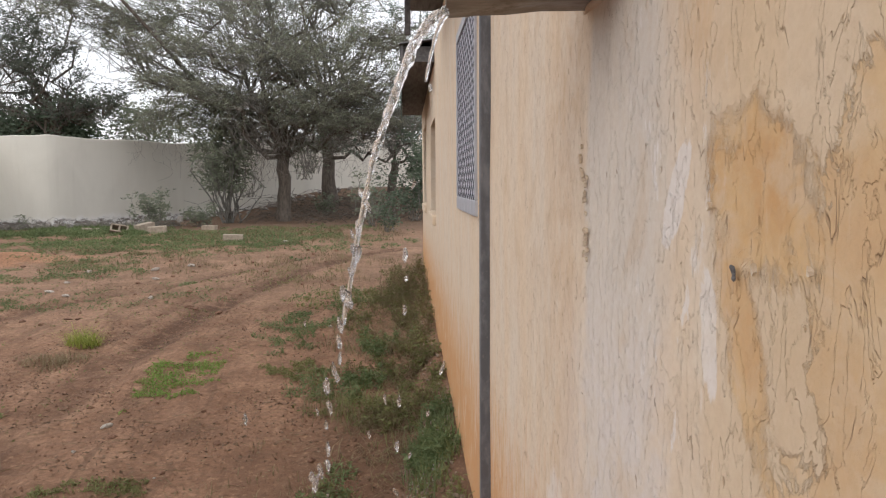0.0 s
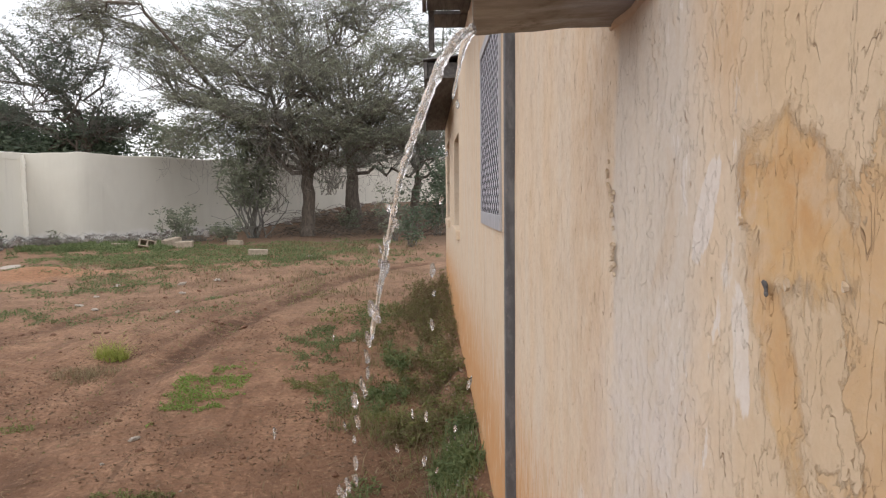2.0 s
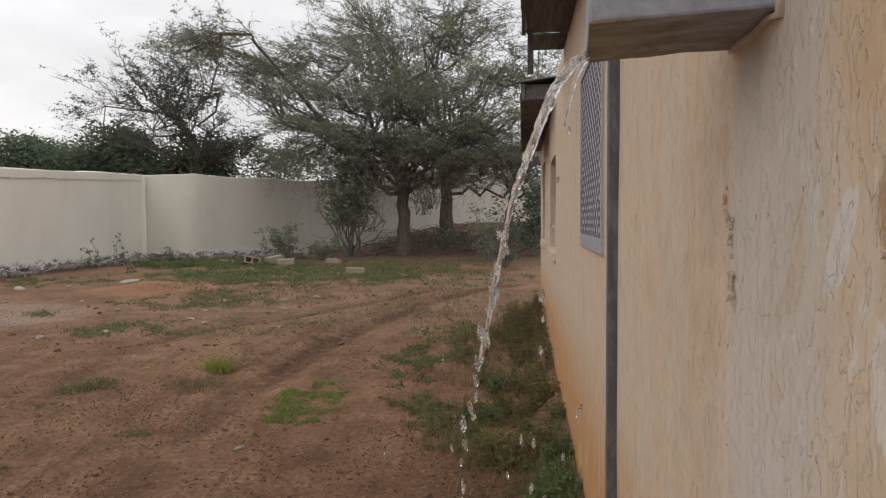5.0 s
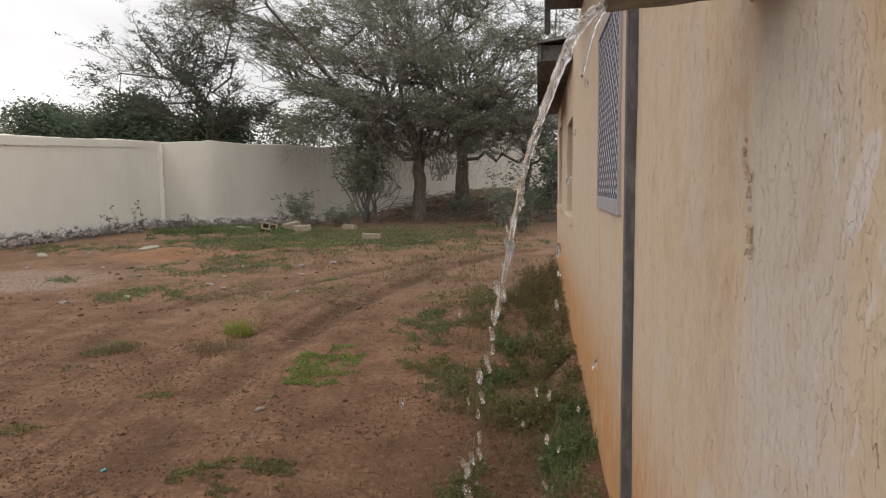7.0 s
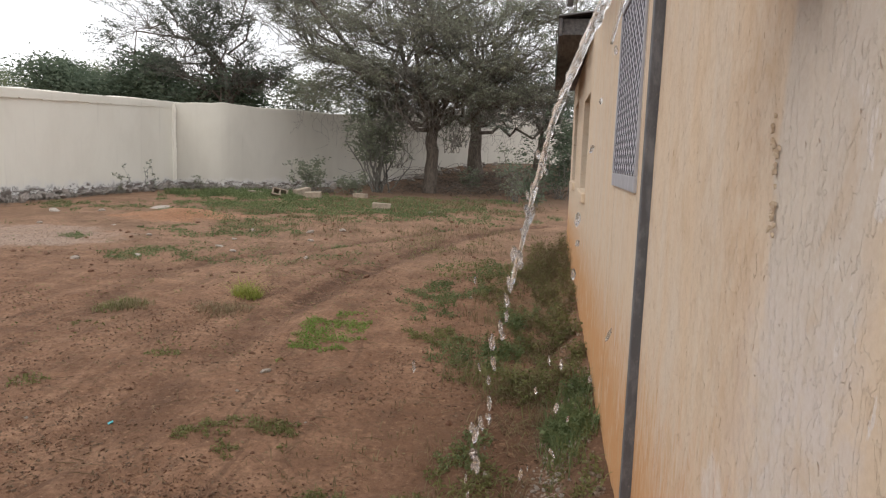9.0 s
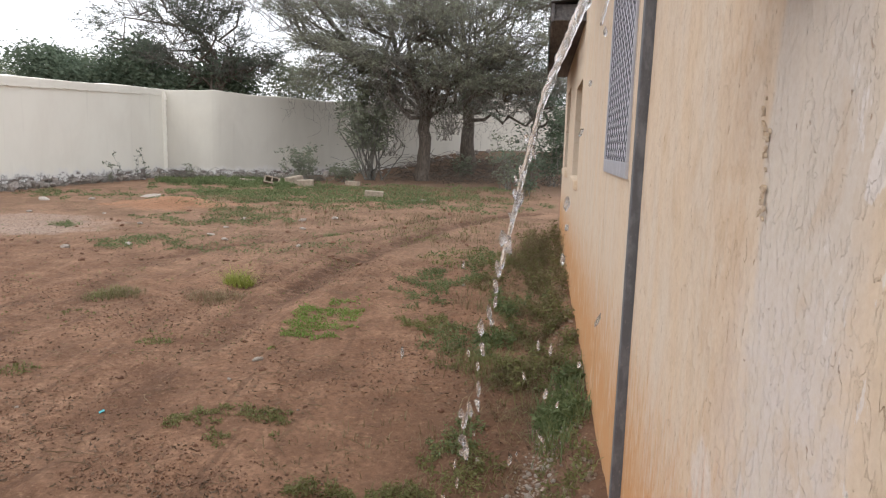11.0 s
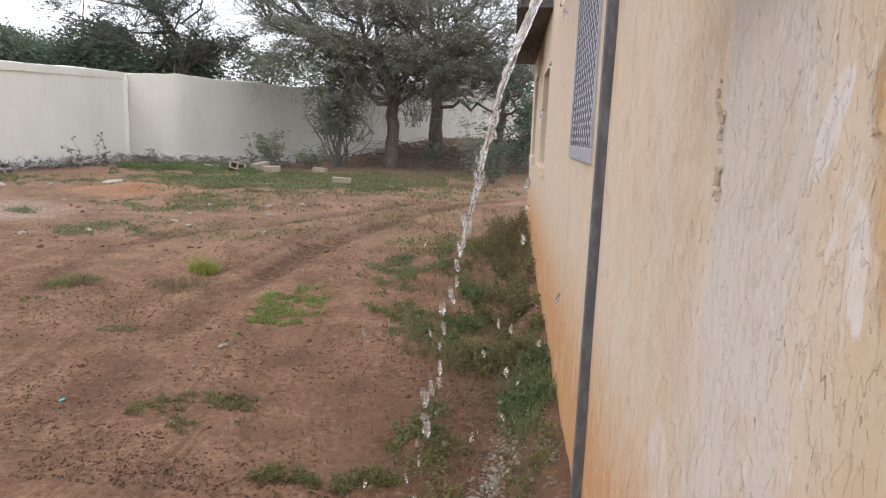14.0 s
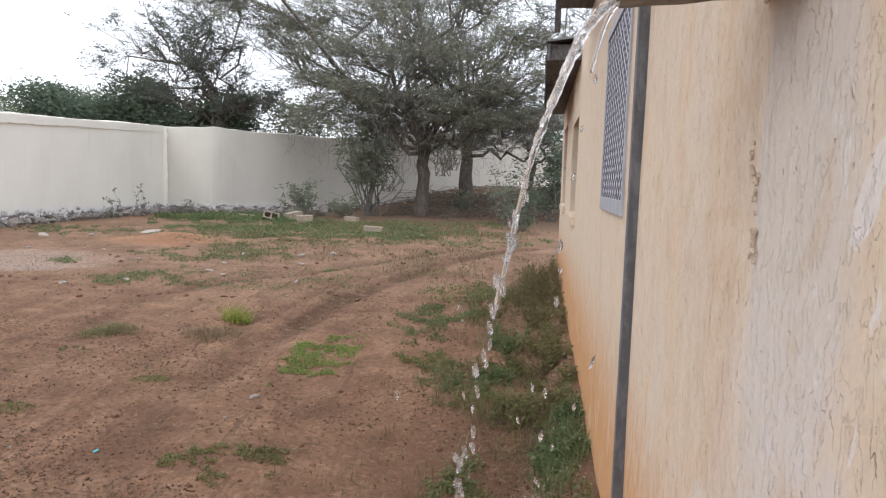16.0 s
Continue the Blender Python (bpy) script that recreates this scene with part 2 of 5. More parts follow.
def soil():
    g = Graph("red_brown_soil")
    co = g.co()
    x, y, z = g.xyz(co)
    big = g.noise(co, 0.45, 5, 0.6, 0.4)
    mid = g.noise(co, 2.3, 6, 0.62, 0.3)
    fine = g.noise(co, 28, 5, 0.7)
    col = g.mix(g.step(big, 0.35, 0.65), (0.185, 0.105, 0.07), (0.265, 0.158, 0.108))
    col = g.mix(g.step(mid, 0.47, 0.7, 0, 0.7), col, (0.35, 0.22, 0.152))
    col = g.mix(g.step(mid, 0.5, 0.32, 0, 0.65), col, (0.115, 0.068, 0.047))
    lane = g.math("ADD", x, g.math("MULTIPLY", y, 0.11))
    lanes = g.node("ShaderNodeCombineXYZ", {0: g.math("MULTIPLY", lane, 3.4), 1: g.math("MULTIPLY", y, 0.5), 2: 0.0}).outputs[0]
    tread = g.noise(lanes, 1.0, 5, 0.62, 0.3)
    lugs = g.noise(g.node("ShaderNodeCombineXYZ", {0: g.math("MULTIPLY", lane, 8.0), 1: g.math("MULTIPLY", y, 1.3), 2: 0.0}).outputs[0], 1.0, 8, 0.7, 0.5)
    col = g.mix(g.math("MULTIPLY", g.step(lugs, 0.56, 0.63, 0, 0.6), g.step(x, -1.0, -1.7)), col, (0.095, 0.055, 0.038))
    col = g.mix(g.math("MULTIPLY", g.step(lugs, 0.43, 0.36, 0, 0.45), g.step(x, -1.0, -1.7)), col, (0.37, 0.235, 0.165))
    col = g.mix(g.step(tread, 0.52, 0.7, 0, 0.4), col, (0.105, 0.062, 0.044))
    col = g.mix(g.step(tread, 0.45, 0.3, 0, 0.4), col, (0.36, 0.235, 0.165))
    # fresh orange earth of the low heap
    dx, dy = g.math("DIVIDE", g.math("ADD", x, 7.6), 1.3), g.math("DIVIDE", g.math("SUBTRACT", y, 13.0), 0.9)
    heap = g.math("ADD", g.math("ADD", g.math("MULTIPLY", dx, dx), g.math("MULTIPLY", dy, dy)), g.math("MULTIPLY", g.math("SUBTRACT", mid, 0.5), 4.5))
    col = g.mix(g.step(heap, 1.5, 0.5, 0, 0.9), col, (0.42, 0.20, 0.11))
    # pale ashy crust
    ax, ay = g.math("DIVIDE", g.math("ADD", x, 8.4), 1.7), g.math("DIVIDE", g.math("SUBTRACT", y, 9.6), 1.3)
    ash = g.math("ADD", g.math("ADD", g.math("MULTIPLY", ax, ax), g.math("MULTIPLY", ay, ay)), g.math("MULTIPLY", g.math("SUBTRACT", mid, 0.5), 2.4))
    col = g.mix(g.step(ash, 1.3, 0.4, 0, 0.8), col, (0.42, 0.35, 0.32))
    dry = g.step(g.math("ADD", y, g.math("MULTIPLY", big, 5.0)), 8.5, 13.0, 0, 0.45)
    col = g.mix(dry, col, g.mix(g.step(g.noise(co, 1.1, 6, 0.7, 0.5), 0.38, 0.6), (0.17, 0.125, 0.09), (0.35, 0.24, 0.18)))
    # leaf mould below the trees
    mould = g.math("MULTIPLY", g.step(g.math("ADD", y, g.math("MULTIPLY", mid, 4.0)), 20.0, 23.5), 0.75)
    col = g.mix(mould, col, (0.105, 0.075, 0.055))
    wet = g.math("MULTIPLY", g.step(g.math("ADD", x, g.math("MULTIPLY", mid, 0.8)), -0.75, -0.2), g.step(y, 5.5, 3.6))
    col = g.mix(g.math("MULTIPLY", wet, 0.75), col, (0.095, 0.056, 0.038))
    # gravel of lime and grit in the drip line
    drip = g.math("ADD", g.math("ABSOLUTE", g.math("ADD", g.math("SUBTRACT", x, g.math("MULTIPLY", y, 0.2)), 0.82)), g.math("MULTIPLY", g.math("SUBTRACT", mid, 0.5), 0.3))
    grit = g.math("MULTIPLY", g.math("MULTIPLY", g.step(drip, 0.14, 0.03), g.math("MULTIPLY", g.step(y, 4.4, 3.6), g.step(y, 1.7, 2.3))), g.step(g.noise(co, 45, 3, 0.6), 0.5, 0.62))
    col = g.mix(g.math("MULTIPLY", grit, 0.8), col, (0.46, 0.41, 0.37))
    worn = g.node("ShaderNodeAttribute", attribute_name="worn").outputs["Fac"]
    col = g.mix(g.math("MULTIPLY", worn, g.step(g.noise(co, 7, 7, 0.7), 0.32, 0.56, 0.3, 1.0)), col, (0.085, 0.048, 0.034))
    speck = g.step(g.noise(co, 75, 2, 0.5), 0.66, 0.72)
    col = g.mix(g.math("MULTIPLY", speck, 0.45), col, (0.42, 0.30, 0.22))
    dark = g.step(g.noise(co, 15, 6, 0.75), 0.57, 0.68)
    col = g.mix(g.math("MULTIPLY", dark, 0.65), col, (0.075, 0.047, 0.034))
    col = g.mix(g.step(fine, 0.4, 0.62, 0, 0.5), col, (0.12, 0.07, 0.045))
    crumb = g.noise(co, 26, 7, 0.78)
    col = g.mix(g.step(crumb, 0.53, 0.64, 0, 0.7), col, (0.095, 0.056, 0.036))
    col = g.mix(g.step(crumb, 0.46, 0.34, 0, 0.55), col, (0.36, 0.235, 0.155))
    col = g.mix(1.0, col, (1.07, 1.025, 0.935), "MULTIPLY")
    h = g.math("ADD", g.math("MULTIPLY", fine, 0.35), g.math("ADD", g.noise(co, 9, 6, 0.65), g.math("MULTIPLY", crumb, 0.5)))
    return g.done(col, 0.92, g.bump(h, 1.0, 0.022), spec=0.15)


def leafy(name, a, b, gloss=0.65, through_light=0.42):
    g = Graph(name)
    r = g.node("ShaderNodeNewGeometry").outputs["Random Per Island"]
    col = g.mix(r, a, b)
    n = g.noise(g.co(), 1.3, 3)
    col = g.mix(g.step(n, 0.4, 0.7, 0, 0.45), col, tuple(0.55 * v for v in a))
    mat = g.done(col, gloss, spec=0.25)
    tr = g.node("ShaderNodeBsdfTranslucent", {"Color": col})
    mx = g.node("ShaderNodeMixShader", {0: through_light})
    g.t.links.new(g.bsdf.outputs[0], mx.inputs[1])
    g.t.links.new(tr.outputs[0], mx.inputs[2])
    g.t.links.new(mx.outputs[0], g.t.nodes["Material Output"].inputs[0])
    return mat


def bark(name, a, b):
    g = Graph(name)
    co = g.co()
    n = g.noise(g.scaled(co, (6, 6, 1.4)), 3, 6, 0.65, 0.3)
    col = g.mix(g.step(n, 0.3, 0.7), a, b)
    return g.done(col, 0.95, g.bump(n, 0.9, 0.03), spec=0.1)


def stony(name, a, b, scale=9.0):
    g = Graph(name)
    co = g.co()
    rnd = g.node("ShaderNodeObjectInfo").outputs["Random"]
    n = g.noise(co, scale, 6, 0.65)
    col = g.mix(g.step(n, 0.3, 0.7), a, b)
    col = g.mix(g.math("MULTIPLY", rnd, 0.35), col, (0.16, 0.11, 0.08))
    return g.done(col, 0.92, g.bump(g.math("ADD", n, g.math("MULTIPLY", g.noise(co, 70, 3), 0.4)), 0.8, 0.01), spec=0.2)


def worn_metal(name, a, b, metal, rough):
    g = Graph(name)
    co = g.co()
    n = g.noise(g.scaled(co, (14, 14, 5)), 2.5, 6, 0.7)
    col = g.mix(g.step(n, 0.4, 0.68), a, b)
    speck = g.step(g.noise(co, 120, 2), 0.66, 0.72)
    col = g.mix(g.math("MULTIPLY", speck, 0.4), col, (0.3, 0.27, 0.24))
    return g.done(col, rough, g.bump(n, 0.5, 0.002), metal, 0.4)


def timber(name, a, b):
    g = Graph(name)
    co = g.co()
    n = g.noise(g.scaled(co, (18, 2, 18)), 2.0, 6, 0.65, 0.5)
    col = g.mix(g.step(n, 0.3, 0.7), a, b)
    return g.done(col, 0.85, g.bump(n, 0.6, 0.004), spec=0.2)


def spout_concrete():
    g = Graph("stained_skylit_concrete")
    co = g.co()
    x, y, z = g.xyz(co)
    n = g.noise(g.scaled(co, (5, 14, 14)), 1.6, 6, 0.65, 0.4)
    col = g.mix(g.step(n, 0.35, 0.68), (0.21, 0.185, 0.155), (0.34, 0.31, 0.265))
    col = g.mix(g.step(g.noise(co, 22, 5, 0.7), 0.52, 0.68, 0, 0.6), col, (0.13, 0.095, 0.065))
    # blue-grey sky light on the near side, put into the colour by height
    top = g.step(g.math("ADD", z, g.math("MULTIPLY", n, 0.02)), 1.664, 1.674)
    col = g.mix(g.math("MULTIPLY", top, 0.92), col, g.mix(g.step(g.noise(co, 40, 5, 0.7), 0.35, 0.65), (0.30, 0.33, 0.41), (0.40, 0.42, 0.49)))
    h = g.math("ADD", n, g.math("MULTIPLY", g.noise(co, 90, 4), 0.35))
    return g.done(col, 0.7, g.bump(h, 0.7, 0.003), spec=0.35)


def water_material():
    g = Graph("aerated_water")
    n = g.noise(g.co(), 160, 3, 0.6)
    g.done((1.0, 1.0, 1.0), 0.03, g.bump(n, 0.6, 0.004), spec=1.0)
    g.bsdf.inputs["Transmission Weight"].default_value = 0.93
    g.bsdf.inputs["IOR"].default_value = 1.33
    return g.mat


M_HOUSE = plaster_house()
M_YARD_A = plaster_yard("cream_yard_plaster", (0.86, 0.82, 0.72), (0.80, 0.755, 0.655))
M_YARD_B = plaster_yard("grey_yard_plaster", (0.66, 0.625, 0.545), (0.60, 0.565, 0.49))
M_SOIL = soil()
M_POST = worn_metal("dark_painted_steel", (0.11, 0.11, 0.118), (0.185, 0.185, 0.195), 0.2, 0.65)
M_FRAME = worn_metal("grey_painted_steel", (0.40, 0.40, 0.43), (0.50, 0.50, 0.53), 0.2, 0.5)
M_MESH = worn_metal("dark_mesh_steel", (0.05, 0.05, 0.06), (0.10, 0.10, 0.115), 0.2, 0.5)
# near-black colour stands in for the gloom of the unlit rooms
M_DARK = worn_metal("unlit_room_shade", (0.05, 0.05, 0.055), (0.08, 0.08, 0.085), 0.0, 0.9)
M_SHUT = worn_metal("pale_shutter_paint", (0.50, 0.49, 0.55), (0.60, 0.59, 0.65), 0.0, 0.8)
M_TIMBER = timber("old_dark_timber", (0.075, 0.07, 0.07), (0.155, 0.145, 0.14))
M_SHEET = worn_metal("rusted_roof_sheet", (0.085, 0.08, 0.078), (0.14, 0.13, 0.122), 0.4, 0.7)
M_GUTTER = worn_metal("faded_green_sheet", (0.05, 0.10, 0.08), (0.08, 0.14, 0.11), 0.1, 0.6)
M_SPOUT = spout_concrete()
M_WATER = water_material()
M_BARK = bark("grey_brown_bark", (0.095, 0.078, 0.064), (0.20, 0.168, 0.138))
M_TWIG = bark("dry_grey_twigs", (0.14, 0.132, 0.115), (0.26, 0.247, 0.215))
M_DEAD = bark("pale_dead_wood", (0.20, 0.18, 0.155), (0.32, 0.29, 0.255))
M_ACACIA = leafy("acacia_leaflets", (0.24, 0.255, 0.18), (0.38, 0.39, 0.285))
M_GREEN_TREE = leafy("blue_green_leaves", (0.14, 0.19, 0.14), (0.22, 0.27, 0.20))
M_DARK_TREE = leafy("dark_tree_leaves", (0.115, 0.135, 0.108), (0.19, 0.21, 0.165))
M_HEDGE = leafy("hedge_leaves", (0.115, 0.155, 0.105), (0.20, 0.245, 0.165))
M_FAR_HEDGE = leafy("far_tree_leaves", (0.17, 0.21, 0.12), (0.28, 0.31, 0.19))
M_BUSH = leafy("dusty_bush_leaves", (0.19, 0.215, 0.15), (0.29, 0.305, 0.215))
M_LAWN = leafy("low_green_weeds", (0.12, 0.165, 0.065), (0.215, 0.255, 0.12))
M_BRIGHT = leafy("bright_green_weeds", (0.16, 0.26, 0.055), (0.27, 0.36, 0.10))
M_LIME = leafy("yellow_green_grass", (0.29, 0.34, 0.06), (0.46, 0.46, 0.13))
M_DRY = leafy("dry_straw_grass", (0.17, 0.13, 0.07), (0.30, 0.24, 0.14))
M_WEED = leafy("dusty_green_weeds", (0.14, 0.15, 0.055), (0.25, 0.25, 0.105))
M_RUST_WEED = leafy("browned_weeds", (0.20, 0.145, 0.085), (0.30, 0.235, 0.14))
M_BLOCK = stony("cement_block", (0.27, 0.22, 0.165), (0.40, 0.335, 0.26))
M_STONE = stony("pale_stone", (0.34, 0.29, 0.24), (0.54, 0.49, 0.43), 14)
M_RUBBLE = stony("limewashed_rubble", (0.15, 0.125, 0.105), (0.50, 0.465, 0.43), 4)
M_CRUMB = stony("plaster_crumb", (0.30, 0.22, 0.16), (0.46, 0.37, 0.29), 30)
M_CLOD = stony("soil_clod", (0.17, 0.09, 0.055), (0.27, 0.15, 0.10), 14)
M_CRUST = leafy("soil_crust", (0.12, 0.066, 0.043), (0.30, 0.175, 0.115), 0.95, 0.0)
M_TEAL = worn_metal("teal_plastic", (0.05, 0.32, 0.36), (0.09, 0.42, 0.45), 0, 0.4)
M_LITTER = leafy("brown_leaf_litter", (0.10, 0.07, 0.048), (0.25, 0.18, 0.12))
M_CHIP = worn_metal("plaster_chip", (0.55, 0.43, 0.30), (0.66, 0.56, 0.44), 0.0, 0.9)
M_POLE = worn_metal("galvanised_pole", (0.30, 0.30, 0.31), (0.40, 0.40, 0.41), 0.5, 0.5)


# ---- mesh helpers ----
rng = np.random.default_rng(7)


def mesh(name, verts, faces, material, smooth=False):
    me = bpy.data.meshes.new(name)
    verts = np.asarray(verts, dtype=np.float32)
    if isinstance(faces, np.ndarray):
        k = faces.shape[1]
        me.vertices.add(len(verts))
        me.vertices.foreach_set("co", verts.ravel())
        me.loops.add(faces.size)
        me.loops.foreach_set("vertex_index", faces.astype(np.int32).ravel())
        me.polygons.add(len(faces))
        me.polygons.foreach_set("loop_start", np.arange(0, faces.size, k, dtype=np.int32))
        me.update(calc_edges=True)
    else:
        me.from_pydata([tuple(map(float, v)) for v in verts], [], faces)
        me.update()
    me.materials.append(material)
    if smooth:
        me.polygons.foreach_set("use_smooth", [True] * len(me.polygons))
    return me


def bm_mesh(name, bm, material, smooth=False):
    me = bpy.data.meshes.new(name)
    bm.to_mesh(me)
    bm.free()
    me.materials.append(material)
    if smooth:
        me.polygons.foreach_set("use_smooth", [True] * len(me.polygons))
    return me


def part(name, data, parent, label=""):
    ob = new(name, data)
    ob.parent = parent
    if label:
        ob["label"] = label
    return ob


def empty(name, at, label, category, group="", kind=""):
    ob = new(name)
    ob.location = at
    return tagged(ob, label, category, group, kind)


def add_box(bm, lo, hi, bevel=0.0, m=None):
    res = bmesh.ops.create_cube(bm, size=1.0)
    lo, hi = Vector(lo), Vector(hi)
    for v in res["verts"]:
        v.co = Vector((lo[i] + (v.co[i] + 0.5) * (hi[i] - lo[i]) for i in range(3)))
    vs = res["verts"]
    if bevel:
        es = list({e for v in vs for e in v.link_edges})
        out = bmesh.ops.bevel(bm, geom=es, offset=bevel, segments=2, affect="EDGES", profile=0.6)
        vs = list({v for f in out["faces"] for v in f.verts} | {v for v in vs if v.is_valid})
    if m is not None:
        for v in vs:
            v.co = m @ v.co
    return vs


def box_mesh(name, lo, hi, material, bevel=0.003):
    bm = bmesh.new()
    add_box(bm, lo, hi, bevel)
    return bm_mesh(name, bm, material)


def smooth01(t):
    t = np.clip(t, 0, 1)
    return t * t * (3 - 2 * t)


_tab = np.random.default_rng(3).random((256, 256)).astype(np.float64)


def vnoise(x, y, scale):
    """Value noise for arrays, 0 to 1."""
    x, y = np.asarray(x, float) * scale + 57.3, np.asarray(y, float) * scale + 91.7
    i, j = np.floor(x).astype(int), np.floor(y).astype(int)
    u, v = smooth01(x - i), smooth01(y - j)
    a, b = _tab[i % 256, j % 256], _tab[(i + 1) % 256, j % 256]
    c, d = _tab[i % 256, (j + 1) % 256], _tab[(i + 1) % 256, (j + 1) % 256]
    return (a * (1 - u) + b * u) * (1 - v) + (c * (1 - u) + d * u) * v


def rut(x, y, pts, width):
    """How near places lie to a line of points, 1 on it."""
    best = np.full(np.shape(x), 9.0)
    for (ax, ay), (bx, by) in zip(pts[:-1], pts[1:]):
        dx, dy = bx - ax, by - ay
        t = np.clip(((x - ax) * dx + (y - ay) * dy) / (dx * dx + dy * dy), 0, 1)
        best = np.minimum(best, np.hypot(x - ax - t * dx, y - ay - t * dy))
    return np.exp(-((best / width) ** 2))


RUT_A = [(-2.3, 2.6), (-2.55, 4.2), (-2.6, 5.5), (-2.52, 6.6), (-2.5, 8.0), (-2.33, 9.05), (-1.87, 11.3), (-1.15, 13.1), (-0.4, 14.2)]
RUT_B = [(-3.8, 3.8), (-4.1, 5.2), (-4.75, 7.0), (-4.5, 8.5), (-3.77, 9.5), (-3.0, 11.2), (-2.0, 13.2)]
RUT_C = [(-3.3, 4.3), (-3.14, 5.26), (-3.05, 6.36), (-2.9, 8.8), (-2.4, 10.8)]


def gz(x, y):
    """The ground's height."""
    x, y = np.asarray(x, float), np.asarray(y, float)
    z = 0.15 * smooth01((y - 7) / 13.0)
    z = z + 1.1 * smooth01((y - 24.5) / 13.5) * smooth01((x + 9.5) / 5.0)
    near = smooth01((20 - y) / 8) * smooth01((-x - 0.1) / 0.5)
    z = z + near * (0.02 * (vnoise(x, y, 0.7) - 0.5) + 0.014 * (vnoise(x, y, 2.4) - 0.5) + 0.012 * (vnoise(x, y, 6.0) - 0.5) + 0.014 * (vnoise(x, y, 15.0) - 0.5))
    u = x + 0.11 * (y - 2.4) - 0.012 * np.clip(y - 8, 0, 7) ** 2 * 2.2
    z = z + near * smooth01((-x - 1.0) / 0.8) * (0.012 * (vnoise(u * 3.2, y * 0.35, 1.0) - 0.5) + 0.014 * (vnoise(u * 8.0, y * 1.6, 1.0) - 0.5) + 0.012 * (vnoise(u * 17.0, y * 3.0, 1.0) - 0.5))
    torn = (0.45 + 1.1 * vnoise(x, y, 1.9)) * (0.3 + 0.7 * smooth01((y - 3.4) / 2.0))
    z = z - torn * (0.034 * rut(x, y, RUT_A, 0.13) + 0.022 * rut(x, y, RUT_B, 0.16))
    z = z + torn * (0.01 * rut(x, y, [(a + 0.3, b) for a, b in RUT_A], 0.1) + 0.008 * rut(x, y, [(a - 0.3, b) for a, b in RUT_A], 0.1) + 0.010 * rut(x, y, [(a + 0.32, b) for a, b in RUT_B], 0.1))
    z = z - 0.02 * torn * rut(x, y, RUT_C, 0.1) + 0.006 * torn * rut(x, y, [(a - 0.25, b) for a, b in RUT_C], 0.09)
    z = z + (0.17 + 0.05 * vnoise(x, y, 3.0) + 0.03 * vnoise(x, y, 11.0)) * smooth01((x + 0.27) / 0.27) * smooth01((11 - y) / 1.0)
    z = z + 0.18 * np.exp(-(((x + 7.5) / 0.9) ** 2) - ((y - 13.0) / 0.5) ** 2)
    return z


def on_ground(x, y, dz=0.0):
    return Vector((x, y, float(gz(x, y)) + dz))


# ---- ground ----
def axis(stops):
    out = []
    for a, b, n in stops:
        out += list(np.linspace(a, b, n, endpoint=False))
    return np.array(out + [stops[-1][1]])


gx = axis([(-900, -60, 8), (-60, -14, 16), (-14, -5, 60), (-5, 0.3, 170), (0.3, 10, 10), (10, 60, 8), (60, 900, 8)])
gy = axis([(-900, -30, 8), (-30, 0, 20), (0, 2.4, 16), (2.4, 9, 220), (9, 18, 90), (18, 50, 64), (50, 120, 8), (120, 1500, 8)])
X, Y = np.meshgrid(gx, gy)
nx, ny = len(gx), len(gy)
idx = np.arange(nx * ny).reshape(ny, nx)
gf = np.stack([idx[:-1, :-1], idx[:-1, 1:], idx[1:, 1:], idx[1:, :-1]], -1).reshape(-1, 4)
ground = new("ground", mesh("ground", np.stack([X, Y, gz(X, Y)], -1).reshape(-1, 3), gf, M_SOIL, True))
rutted = np.clip(1.6 * rut(X, Y, RUT_A, 0.17) + 0.7 * rut(X, Y, RUT_B, 0.15) + 0.55 * rut(X, Y, RUT_C, 0.12), 0, 1) * (0.45 + 0.9 * vnoise(X, Y, 1.9)) * (0.25 + 0.75 * smooth01((Y - 3.6) / 2.5))
ground.data.attributes.new("worn", "FLOAT", "POINT").data.foreach_set("value", rutted.ravel().astype(np.float32))
tagged(ground, "bare red-brown earth yard with tyre ruts and damp patches", "ground", kind="structure")

# ---- house ----
END = 10.0
T = 0.2
OPEN = [(2.435, 3.245, 1.335, 2.08), (5.74, 6.72, 1.17, 1.97), (8.2, 9.25, 1.18, 2.12)]


